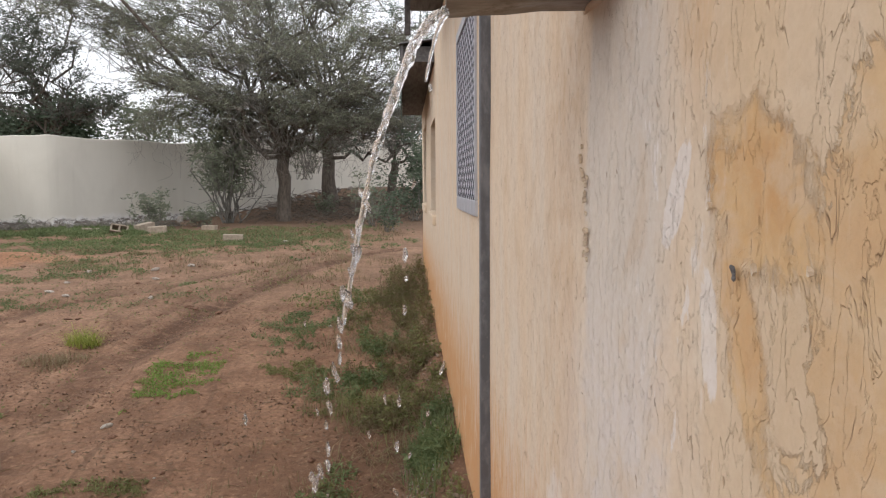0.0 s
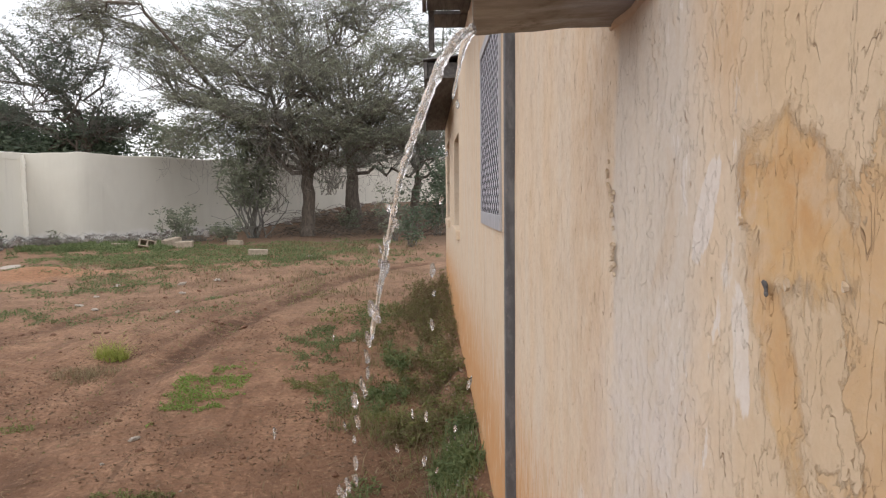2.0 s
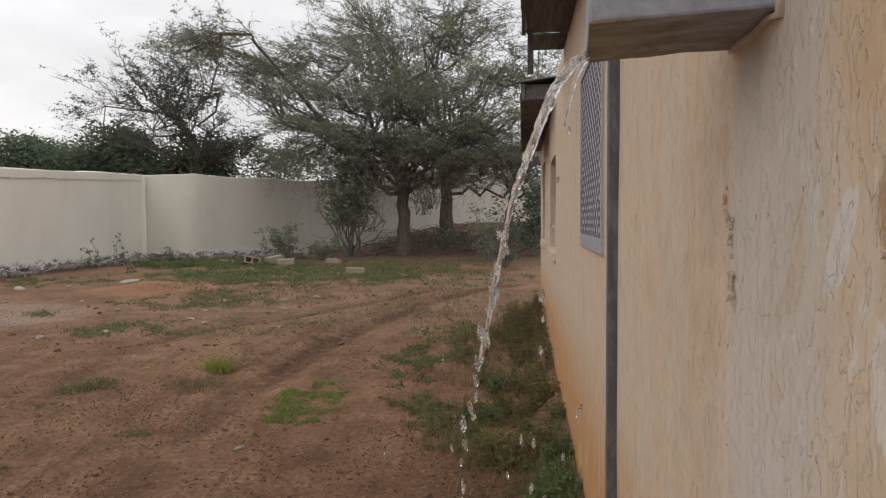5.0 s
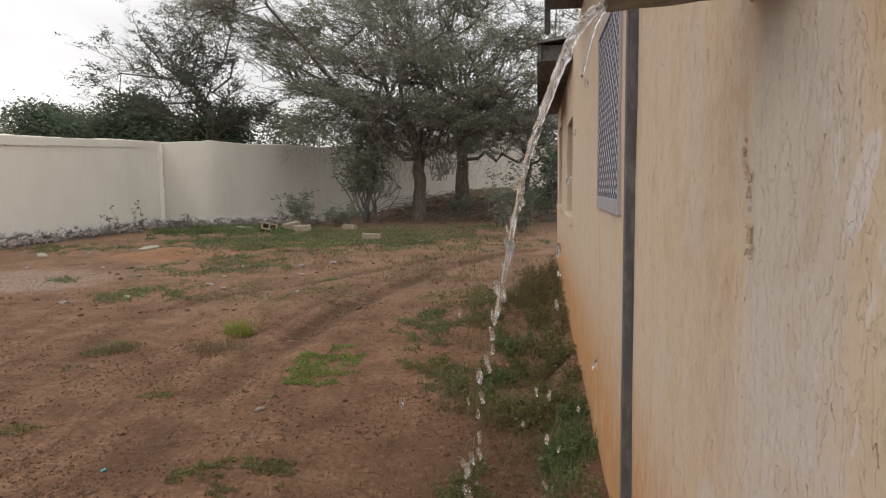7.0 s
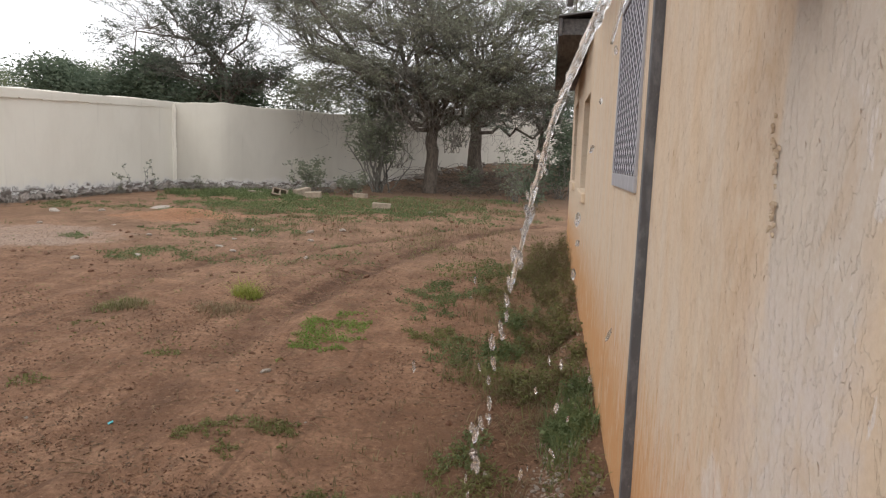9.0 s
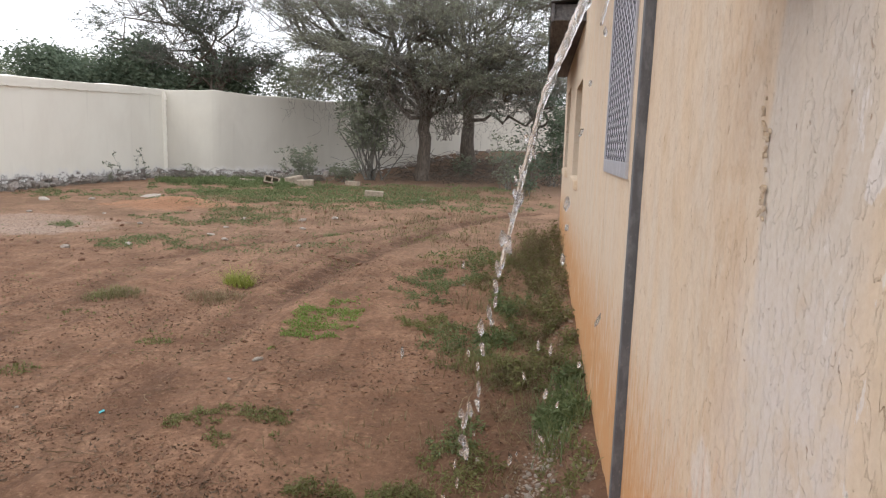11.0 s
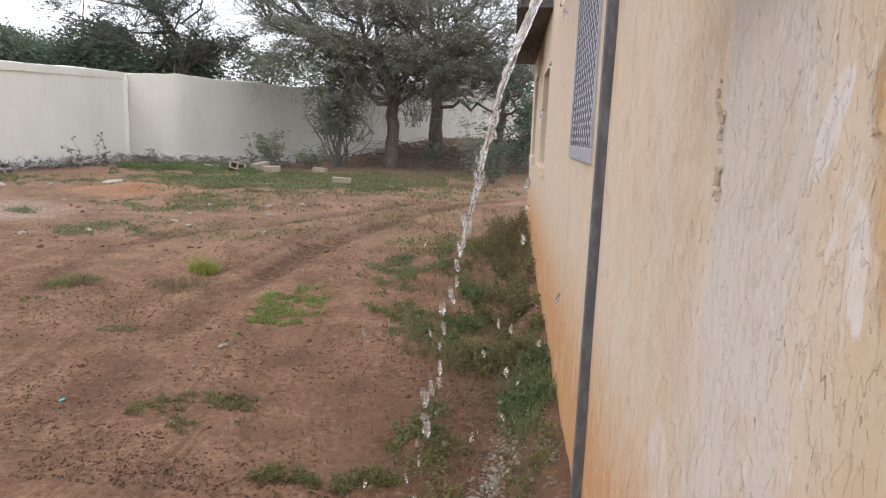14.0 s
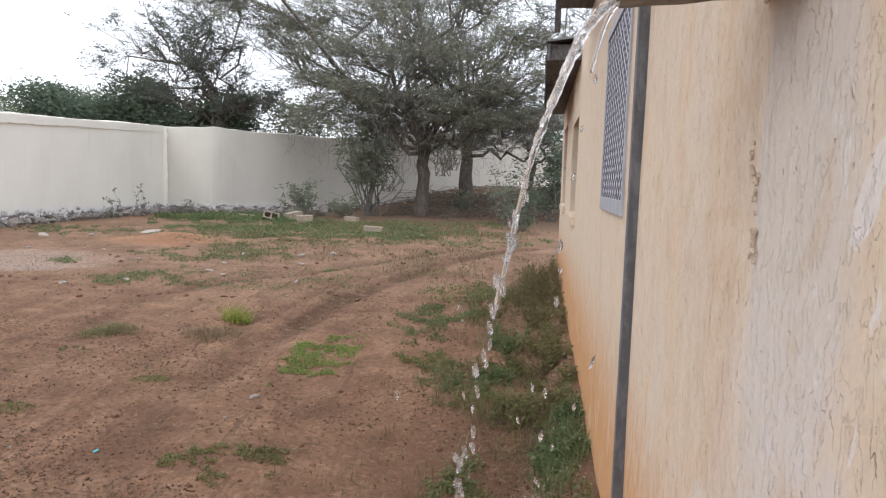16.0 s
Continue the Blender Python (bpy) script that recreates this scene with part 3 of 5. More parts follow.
def front_wall():
    """The long wall in one mesh, with slight waves in its plaster and its openings cut through."""
    ys = sorted(set([-6.0, END] + [v for o in OPEN for v in o[:2]] + [round(v, 3) for v in np.arange(-5.5, END, 0.31)]))
    zs = sorted(set([-0.4, 2.565] + [v for o in OPEN for v in o[2:]] + [round(v, 3) for v in np.arange(-0.1, 2.5, 0.29)]))
    bm = bmesh.new()

    def wave(y, z):
        return -0.003 * math.exp(-(((y - 1.95) / 0.45) ** 2)) + 0.004 * noise.noise(Vector((1, y * 1.3, z * 1.1))) + 0.003 * noise.noise(Vector((4, y * 3.1, z * 2.7)))

    grid = [[[bm.verts.new((wave(y, z) if side == 0 else T, y, z)) for z in zs] for y in ys] for side in (0, 1)]

    def hole(i, j):
        if not (0 <= i < len(ys) - 1 and 0 <= j < len(zs) - 1):
            return True
        y, z = 0.5 * (ys[i] + ys[i + 1]), 0.5 * (zs[j] + zs[j + 1])
        return any(o[0] < y < o[1] and o[2] < z < o[3] for o in OPEN)

    a, b = grid
    for i in range(len(ys) - 1):
        for j in range(len(zs) - 1):
            if hole(i, j):
                continue
            bm.faces.new((a[i][j], a[i][j + 1], a[i + 1][j + 1], a[i + 1][j]))
            bm.faces.new((b[i][j], b[i + 1][j], b[i + 1][j + 1], b[i][j + 1]))
            for di, dj, p, q in ((-1, 0, (i, j), (i, j + 1)), (1, 0, (i + 1, j), (i + 1, j + 1)), (0, -1, (i, j), (i + 1, j)), (0, 1, (i, j + 1), (i + 1, j + 1))):
                if hole(i + di, j + dj):
                    bm.faces.new((a[p[0]][p[1]], a[q[0]][q[1]], b[q[0]][q[1]], b[p[0]][p[1]]))
    bmesh.ops.recalc_face_normals(bm, faces=bm.faces)
    return bm


house_wall = new("wall_house", bm_mesh("wall_house", front_wall(), M_HOUSE))
tagged(house_wall, "cream plastered house wall with cracks, ochre stains and soil splash", "wall", kind="structure")
for nm, lo, hi in (("wall_north", (T, END - T, -0.4), (5, END, 2.9)), ("wall_south", (T, -6, -0.4), (5, -6 + T, 2.9)), ("wall_east", (5, -6, -0.4), (5 + T, END, 3.2))):
    tagged(new(nm, box_mesh(nm, lo, hi, M_HOUSE, 0.01)), "plain plastered outer wall of the house", "wall", kind="structure")
# ceiling and added partition carry the rooms' gloom in their colour
tagged(new("ceiling", box_mesh("ceiling", (T, -5.75, 2.42), (4.9, END - 0.25, 2.5), M_DARK, 0.005)), "room ceiling behind the window openings, unlit gloom put into its near-black colour", "ceiling", kind="structure")
tagged(new("wall_inside", box_mesh("wall_inside", (T + 0.6, -5.7, -0.2), (T + 0.65, END - 0.3, 2.41), M_DARK, 0.005)), "partition added behind the window openings, unlit gloom put into its near-black colour", "wall", kind="structure")


def sill(y0, y1, z):
    bm = bmesh.new()
    vs = add_box(bm, (-0.03, y0, z - 0.09), (T, y1, z - 0.002), 0.012)
    for v in vs:
        v.co.x += 0.012 * (noise.noise(v.co * 9))
        v.co.z += 0.02 * (noise.noise(v.co * 6 + Vector((3, 1, 2))))
    return bm


for n, o in enumerate(OPEN[1:]):
    w = empty("window_%d" % (n + 2), (0, 0, 0), "open window hole in plaster with a broken sill", "window", kind="structure")
    part("window_sill", bm_mesh("window_sill", sill(o[0] - 0.05, o[1] + 0.04, o[2]), M_HOUSE), w, "chipped plaster sill")

# barred window with a steel frame
win = empty("window_1", (0, 0, 0), "square window with grey steel frame and diamond mesh guard", "window", kind="structure")
y0, y1, z0, z1 = 2.42, 3.257, 1.315, 2.095
for lo, hi in (((-0.0105, y0, z0), (0.006, y1, z0 + 0.055)), ((-0.0105, y0, z1 - 0.04), (0.006, y1, z1)), ((-0.0105, y0, z0 + 0.056), (0.006, y0 + 0.016, z1 - 0.041)), ((-0.0105, y1 - 0.014, z0 + 0.056), (0.006, y1, z1 - 0.041))):
    part("window_frame", box_mesh("window_frame", lo, hi, M_FRAME, 0.003), win)
part("pane", box_mesh("pane", (-0.004, y0 + 0.017, z0 + 0.057), (0.004, y1 - 0.015, z1 - 0.042), M_SHUT, 0.001), win, "pale lavender-grey shutter behind the guard")
bm = bmesh.new()
# expanded metal: strands that cross, each a thin flat bar
sy, sz = 0.080, 0.058
ya, yb, za, zb = y0 + 0.014, y1 - 0.012, z0 + 0.05, z1 - 0.035
for s in (1, -1):
    k = -30
    while k < 40:
        c0 = za + k * sz
        pts = []
        for yy in (ya, yb):
            pts.append((yy, c0 + s * (yy - ya) * sz / sy * 1.0 if s > 0 else c0 + (yb - yy) * sz / sy))
        (p, q), (r, t) = pts
        # clip to the frame
        f0, f1 = 0.0, 1.0
        d = t - q
        if abs(d) > 1e-9:
            fa, fb = (za - q) / d, (zb - q) / d
            f0, f1 = max(f0, min(fa, fb)), min(f1, max(fa, fb))
        if f1 > f0 + 0.02:
            a = Vector((0, p + (r - p) * f0, q + d * f0))
            b = Vector((0, p + (r - p) * f1, q + d * f1))
            way = (b - a).normalized()
            side = Vector((0, -way.z, way.y)) * 0.0027
            dep = Vector((0.0022, 0, 0))
            off = Vector((-0.0056 - (0.0006 if s > 0 else 0), 0, 0))
            vs = [bm.verts.new(o + off + e + g) for g in (Vector(), dep) for o, e in ((a, -side), (a, side), (b, side), (b, -side))]
            for f in ((0, 1, 2, 3), (7, 6, 5, 4), (0, 3, 7, 4), (1, 5, 6, 2), (0, 4, 5, 1), (3, 2, 6, 7)):
                bm.faces.new([vs[i] for i in f])
        k += 1
bmesh.ops.recalc_face_normals(bm, faces=bm.faces)
part("mesh_guard", bm_mesh("mesh_guard", bm, M_MESH), win, "diamond mesh of dark steel")

# upright steel tube on the wall
bm = bmesh.new()
add_box(bm, (-0.031, 2.047, -0.2), (0.004, 2.086, 2.48), 0.004)
post = new("steel_post", bm_mesh("steel_post", bm, M_POST))
tagged(post, "dark grey painted steel tube fixed upright on the plaster wall", "post")

def eave(name, ya, yb, zt, drop, label):
    """An overhang of corrugated sheet on rafters with a fascia board."""
    e = empty(name, (0, 0, 0), label, "roof", kind="structure")
    n = int((yb - ya) / 0.025)
    ys = np.linspace(ya, yb, n)
    rows, faces = [], []
    xs = (-0.28, 0.1, 1.2, 2.6, 5.3)
    for xx in xs:
        for yy in ys:
            rows.append((xx, yy, zt + 0.05 + 0.13 * (xx + 0.28) + 0.009 * math.cos(yy * 82)))
    for i in range(len(xs) - 1):
        for j in range(n - 1):
            a = i * n + j
            faces.append((a, a + 1, a + n + 1, a + n))
    me = mesh("roof_sheet", np.array(rows), np.array(faces), M_SHEET, True)
    sheet = part("roof_sheet", me, e, "corrugated sheet, rusted underneath")
    sol = sheet.modifiers.new("thick", "SOLIDIFY")
    sol.thickness = 0.004
    part("fascia", box_mesh("fascia", (-0.275, ya + 0.01, zt - drop), (-0.25, yb - 0.01, zt + 0.035), M_TIMBER, 0.003), e, "dark weathered board")
    k = ya + 0.06
    while k < yb:
        part("rafter", box_mesh("rafter", (-0.249, k, zt - 0.07), (0.0, k + 0.05, zt + 0.04), M_TIMBER, 0.004), e)
        k += 0.62
    part("soffit_board", box_mesh("soffit_board", (-0.249, ya + 0.02, zt - 0.09), (-0.001, yb - 0.02, zt - 0.075), M_TIMBER, 0.002), e)
    return e


eave("roof_far", 5.72, END + 0.1, 2.5, 0.1, "low sheet roof edge with dark timber fascia")
far_roof = bpy.data.objects["roof_far"]
part("hanging_sheet", box_mesh("hanging_sheet", (-0.285, 6.9, 2.2), (-0.279, 8.7, 2.46), M_GUTTER, 0.002), far_roof, "faded green sheet under the eave")
near_roof = eave("roof_near", -6.0, 4.2, 2.62, 0.1, "higher sheet roof edge over the near rooms")
part("batten", box_mesh("batten", (-0.24, 4.2, 2.3), (-0.205, 4.235, 2.75), M_TIMBER, 0.004), near_roof, "loose upright timber")
part("soffit_board", box_mesh("soffit_board", (-0.22, 4.31, 2.54), (-0.001, 4.64, 2.565), M_TIMBER, 0.004), near_roof)
part("soffit_board", box_mesh("soffit_board", (-0.05, 4.19, 2.55), (-0.001, 4.32, 2.57), M_TIMBER, 0.004), near_roof)

# ---- rain spout ----
spout = empty("rain_spout", (0, 0.9, 1.665), "stained concrete rain spout sticking out of the wall", "spout")
bm = bmesh.new()
profile = [(0.832, 1.788), (0.830, 1.656), (1.000, 1.652), (1.000, 1.758), (0.978, 1.758), (0.975, 1.676), (0.860, 1.678), (0.857, 1.788)]
secs = []
nsec = 14
for i in range(nsec):
    t = i / (nsec - 1)
    xx = -0.203 + 0.275 * t
    secs.append([bm.verts.new((xx + (1 - t) * 0.075 * (yy - 0.83), yy + 0.0025 * noise.noise(Vector((xx * 30, yy * 30, zz * 30))), zz - 0.004 + 0.055 * (xx + 0.2) + 0.0022 * noise.noise(Vector((xx * 22, yy * 22, zz * 22 + 5))))) for yy, zz in profile])
for a, b in zip(secs[:-1], secs[1:]):
    for k in range(8):
        bm.faces.new((a[k], a[(k + 1) % 8], b[(k + 1) % 8], b[k]))
bm.faces.new(secs[0])
bm.faces.new(secs[-1][::-1])
bmesh.ops.recalc_face_normals(bm, faces=bm.faces)
ch = part("channel", bm_mesh("channel", bm, M_SPOUT), spout)
ch.matrix_parent_inverse = Matrix.Translation((0, -0.9, -1.665))
bev = ch.modifiers.new("worn", "BEVEL")
bev.width, bev.segments = 0.004, 2
bm = bmesh.new()
loops = []
path = [(0.826, 1.75), (0.826, 1.69), (0.828, 1.656), (0.86, 1.661), (0.91, 1.660), (0.96, 1.660), (1.0, 1.660), (1.004, 1.68), (1.004, 1.73)]
for k, (yy, zz) in enumerate(path):
    ring = []
    for q in range(6):
        a = math.pi * q / 5
        r = 0.009 * (1 + 0.6 * noise.noise(Vector((k * 0.9, q * 0.5, 2))))
        n = Vector((yy - 0.915, zz - 1.72)).normalized()
        ring.append(bm.verts.new((0.004 - r * 1.3 * math.sin(a) * 0.9 - 0.002, yy + n.x * r * math.cos(a), zz + n.y * r * math.cos(a))))
    loops.append(ring)
for a, b in zip(loops[:-1], loops[1:]):
    for q in range(5):
        bm.faces.new((a[q], a[q + 1], b[q + 1], b[q]))
bmesh.ops.recalc_face_normals(bm, faces=bm.faces)
mort = part("mortar", bm_mesh("mortar", bm, M_HOUSE, True), spout, "rough mortar collar")
mort.matrix_parent_inverse = Matrix.Translation((0, -0.9, -1.665))


# ---- running water ----
def fall(s, x0, v, y0, z0, vy=0.0):
    """A place on a falling jet s seconds after it leaves."""
    return Vector((x0 - v * s, y0 + vy * s, z0 - 4.9 * s * s - 0.12 * s))


water = empty("water_jet", (-0.2, 0.96, 1.67), "clear water running from the spout and breaking into drops", "water")
def strand(bm, n, s0, s1, width, depth, phase, swing):
    """One rope of the jet: a wavering tube that thins as it falls."""
    prev = None
    for i in range(n):
        f = i / (n - 1)
        s = s0 + (s1 - s0) * f
        c = fall(s, -0.19, 0.52, 0.965, 1.65)
        way = (fall(s + 0.004, -0.19, 0.52, 0.965, 1.65) - c).normalized()
        across = Vector((0, 1, 0))
        up = across.cross(way).normalized()
        body = (0.75 + 0.55 * math.exp(-((f - 0.42) / 0.28) ** 2)) * (1 - 0.55 * f) * (1 + 0.3 * noise.noise(Vector((i * 0.3, phase, 3))))
        c = c + up * swing * math.sin(phase + f * 11) * (0.4 + f) + across * swing * math.cos(phase + f * 11)
        ring = []
        for k in range(12):
            a = 2 * math.pi * k / 12
            wob = 1 + 0.65 * noise.noise(Vector((i * 0.35, math.cos(a) * 1.6 + phase, math.sin(a) * 1.6))) + 0.3 * noise.noise(Vector((i * 0.9, math.cos(a) * 3 + 4, math.sin(a) * 3 + phase)))
            ring.append(bm.verts.new(c + across * math.cos(a) * (width * body + 0.001) * wob + up * math.sin(a) * (depth * body + 0.001) * wob))
        if prev:
            for k in range(12):
                bm.faces.new((prev[k], prev[(k + 1) % 12], ring[(k + 1) % 12], ring[k]))
        else:
            bm.faces.new(ring)
        prev = ring
    bm.faces.new(prev[::-1])
    bmesh.ops.recalc_face_normals(bm, faces=bm.faces)
    return bm


def blob(bm, c, r, long):
    res = bmesh.ops.create_icosphere(bm, subdivisions=2, radius=1.0)
    q = Vector((random.random() * 9, random.random() * 9, random.random() * 9))
    for v in res["verts"]:
        n = v.co.normalized()
        k = 1 + 0.42 * noise.noise(n * 1.3 + q) + 0.2 * noise.noise(n * 2.9 + q)
        v.co = c + Vector((n.x * r, n.y * r, n.z * r * long)) * k


def water_part(name, bm, label=""):
    ob = part(name, bm_mesh(name, bm, M_WATER, True), water, label)
    ob.matrix_parent_inverse = Matrix.Translation((0.2, -0.96, -1.67))
    return ob


water_part("stream", strand(bmesh.new(), 100, 0.0, 0.275, 0.010, 0.0050, 0.4, 0.0016), "unbroken glassy rope of water")
water_part("stream", strand(bmesh.new(), 70, 0.0, 0.17, 0.008, 0.0032, 2.6, 0.0035), "thin side rope twisting round the jet")
blob_kinds = []
random.seed(5)
for _ in range(7):
    b = bmesh.new()
    blob(b, Vector((0, 0, 0)), 1.0, 1.0)
    blob_kinds.append(bm_mesh("drop", b, M_WATER, True))


def drop(c, r, long):
    ob = new("drop", random.choice(blob_kinds))
    ob.parent = water
    ob.matrix_parent_inverse = Matrix.Translation((0.2, -0.96, -1.67))
    ob.location, ob.scale = c, (r * 0.75, r * 0.8, r * long)
    ob.rotation_euler = (random.gauss(0, 0.2), random.gauss(0, 0.2), random.random() * 6)


s = 0.205
while s < 0.585:
    c = fall(s, -0.19, 0.515, 0.965, 1.65)
    jit = 0.003 + 0.028 * (s - 0.2)
    for _ in range(1 if random.random() < 0.5 else random.choice((2, 2, 3))):
        drop(c + Vector((random.gauss(0, jit), random.gauss(0, jit * 1.5), random.gauss(0, 0.004))), 0.0027 + 0.0040 * random.random() ** 1.5, 1.2 + 1.6 * random.random())
    s += 0.0026 + 0.011 * random.random() * (0.4 + s)
thin = bmesh.new()
prev = None
for i in range(30):
    s = 0.12 * i / 29
    c = fall(s, -0.19, 0.24, 0.985, 1.648)
    r = 0.004 * (1 - 0.5 * i / 29) * (1 + 0.5 * noise.noise(Vector((i * 0.4, 1, 1))))
    ring = [thin.verts.new(c + Vector((math.cos(a) * r, math.sin(a) * r, 0))) for a in np.linspace(0, 2 * math.pi, 8, endpoint=False)]
    if prev:
        for k in range(8):
            thin.faces.new((prev[k], prev[(k + 1) % 8], ring[(k + 1) % 8], ring[k]))
    else:
        thin.faces.new(ring)
    prev = ring
thin.faces.new(prev[::-1])
bmesh.ops.recalc_face_normals(thin, faces=thin.faces)
water_part("trickle", thin, "thin side trickle")
s = 0.125
while s < 0.57:
    drop(fall(s, -0.19, 0.22, 0.985, 1.648) + Vector((random.gauss(0, 0.002), random.gauss(0, 0.003), 0)), 0.0028 + 0.0024 * random.random(), 1.3 + 1.0 * random.random())
    s += 0.010 + 0.034 * random.random()

# spray thrown off the jet
for _ in range(34):
    s = 0.25 + 0.34 * random.random()
    c = fall(s, -0.19, 0.515, 0.965, 1.65)
    drop(c + Vector((random.gauss(0.02, 0.09), random.gauss(0, 0.06), random.gauss(0, 0.07))), 0.0020 + 0.0026 * random.random(), 1.5 + 1.4 * random.random())

# ---- yard wall ----
WALL_TOP = 2.95


def yard_wall(name, pts, material, z_top, label, thick=0.2):
    bm = bmesh.new()
    run = []
    for _ in range(3):
        cut = [pts[0]]
        for (ax, ay), (bx, by) in zip(pts[:-1], pts[1:]):
            cut += [(0.75 * ax + 0.25 * bx, 0.75 * ay + 0.25 * by), (0.25 * ax + 0.75 * bx, 0.25 * ay + 0.75 * by)]
        pts = cut + [pts[-1]]
    for (ax, ay), (bx, by) in zip(pts[:-1], pts[1:]):
        n = max(1, int(math.hypot(bx - ax, by - ay) / 0.35))
        run += [(ax + (bx - ax) * k / n, ay + (by - ay) * k / n) for k in range(n)]
    run.append(pts[-1])
    prev = None
    for i, (px, py) in enumerate(run):
        qx, qy = run[min(i + 1, len(run) - 1)]
        ox, oy = run[max(i - 1, 0)]
        d = Vector((qx - ox, qy - oy, 0)).normalized()
        out = Vector((-d.y, d.x, 0))
        zt = z_top(px, py) + 0.05 * (noise.noise(Vector((px * 0.5, py * 0.5, 3))) + 0.5 * noise.noise(Vector((px * 2.2, py * 2.2, 8))))
        foot = Vector((px, py, -0.5))
        lean = 0.015 * noise.noise(Vector((px, py, 1)))
        ring = []
        for o, hgts in ((0, (-0.5, 0.9, 1.9, zt - 0.03)), (thick, (zt, 1.9, 0.9, -0.5))):
            for h in hgts:
                ring.append(bm.verts.new((px + out.x * (o + lean), py + out.y * (o + lean), h)))
        if prev:
            for k in range(7):
                bm.faces.new((prev[k], prev[k + 1], ring[k + 1], ring[k]))
        else:
            bm.faces.new(ring)
        prev = ring
    bm.faces.new(prev[::-1])
    bmesh.ops.recalc_face_normals(bm, faces=bm.faces)
    ob = new(name, bm_mesh(name, bm, material))
    return tagged(ob, label, "wall", kind="structure")


yard_wall("wall_yard_west", [(-12.85, -16), (-12.8, 8), (-12.7, 21.5)], M_YARD_A, lambda a, b: 3.0 - 0.04 * min(12.0, max(0.0, 21.5 - b)), "cream plastered boundary wall with an uneven top", 0.25)
yard_wall("wall_yard_corner", [(-13.1, 21.53), (-11.6, 21.75), (-10.9, 22.1), (-9.6, 24.2), (-8.2, 27.5), (-6.0, 32.2), (-2.6, 38.0), (3.5, 47), (14, 60)], M_YARD_B,
          lambda a, b: 2.98 + 1.05 * float(smooth01((b - 25) / 13)), "greyish plastered boundary wall curving behind trees")
yard_wall("wall_yard_south", [(-12.9, -16), (20, -16)][::-1], M_YARD_A, lambda a, b: 3.0, "cream plastered boundary wall behind the viewer")


# plaster band below the top of the wall, broken along its lower edge, and the ragged end of the plaster coat
bm = bmesh.new()
prev = None
for i in range(150):
    py = 9.0 + 12.5 * i / 149
    zt = 3.0 - 0.04 * min(12.0, 21.5 - py)
    lowz = zt - 0.245 + 0.035 * noise.noise(Vector((py * 1.1, 2, 5))) + 0.03 * noise.noise(Vector((py * 7, 1, 3)))
    ring = [bm.verts.new((xx + 0.004 * noise.noise(Vector((py * 2, zz, 1))), py, zz)) for xx, zz in ((-12.74, lowz), (-12.689, lowz), (-12.687, zt - 0.12), (-12.69, zt - 0.04), (-12.74, zt - 0.035))]
    if prev:
        for k in range(4):
            bm.faces.new((prev[k], prev[k + 1], ring[k + 1], ring[k]))
    prev = ring
bmesh.ops.recalc_face_normals(bm, faces=bm.faces)
part("plaster_band", bm_mesh("plaster_band", bm, M_YARD_A), bpy.data.objects["wall_yard_west"], "raised plaster band with a broken lower edge")
bm = bmesh.new()
prev = None
for i in range(70):
    zz = 0.2 + 2.7 * i / 69
    out = 0.05 + 0.05 * noise.noise(Vector((zz * 4, 9, 1))) + 0.04 * noise.noise(Vector((zz * 13, 4, 1)))
    ring = [bm.verts.new(v) for v in ((-12.72, 21.46, zz), (-12.66 + out * 0.25, 21.48, zz), (-12.63 + out * 0.6, 21.54, zz), (-12.70, 21.66, zz))]
    if prev:
        for k in range(3):
            bm.faces.new((prev[k], prev[k + 1], ring[k + 1], ring[k]))
    prev = ring
bmesh.ops.recalc_face_normals(bm, faces=bm.faces)
part("plaster_edge", bm_mesh("plaster_edge", bm, M_YARD_A), bpy.data.objects["wall_yard_west"], "ragged pale end of the plaster coat")


# ---- stones, rubble, blocks ----
def stone_mesh(name, material, seed, rough=0.35, sub=2):
    bm = bmesh.new()
    bmesh.ops.create_icosphere(bm, subdivisions=sub, radius=1.0)
    q = Vector((seed * 3.1, seed * 1.7, seed * 0.9))
    for v in bm.verts:
        n = v.co.normalized()
        v.co = n * (1 + rough * noise.noise(n * 1.1 + q) + 0.5 * rough * noise.noise(n * 2.7 + q))
        v.co.z = max(v.co.z, -0.55)
    return bm_mesh(name, bm, material, False)


rubble_kinds = [stone_mesh("stone", M_RUBBLE, k + 1, 0.5, 1) for k in range(6)]
pale_kinds = [stone_mesh("stone", M_STONE, k + 20) for k in range(4)]
crumb_kinds = [stone_mesh("crumb", M_CRUMB, k + 60, 0.5, 1) for k in range(5)]
clod_kinds = [stone_mesh("clod", M_CLOD, k + 40, 0.5) for k in range(4)]


def scatter(kinds, name, label, category, group, places):
    for x, y, r, flat in places:
        ob = new(name, random.choice(kinds))
        ob.location = on_ground(x, y, r * flat * 0.35)
        ob.rotation_euler = (random.gauss(0, 0.2), random.gauss(0, 0.2), random.random() * 6.28)
        ob.scale = (r * (0.8 + 0.5 * random.random()), r * (0.7 + 0.4 * random.random()), r * flat)
        tagged(ob, label, category, group)


random.seed(11)
# rubble footing along the boundary wall
footing = empty("wall_footing", on_ground(-12.4, 16), "rubble footing with flaking whitewash below the boundary wall", "footing", kind="structure")


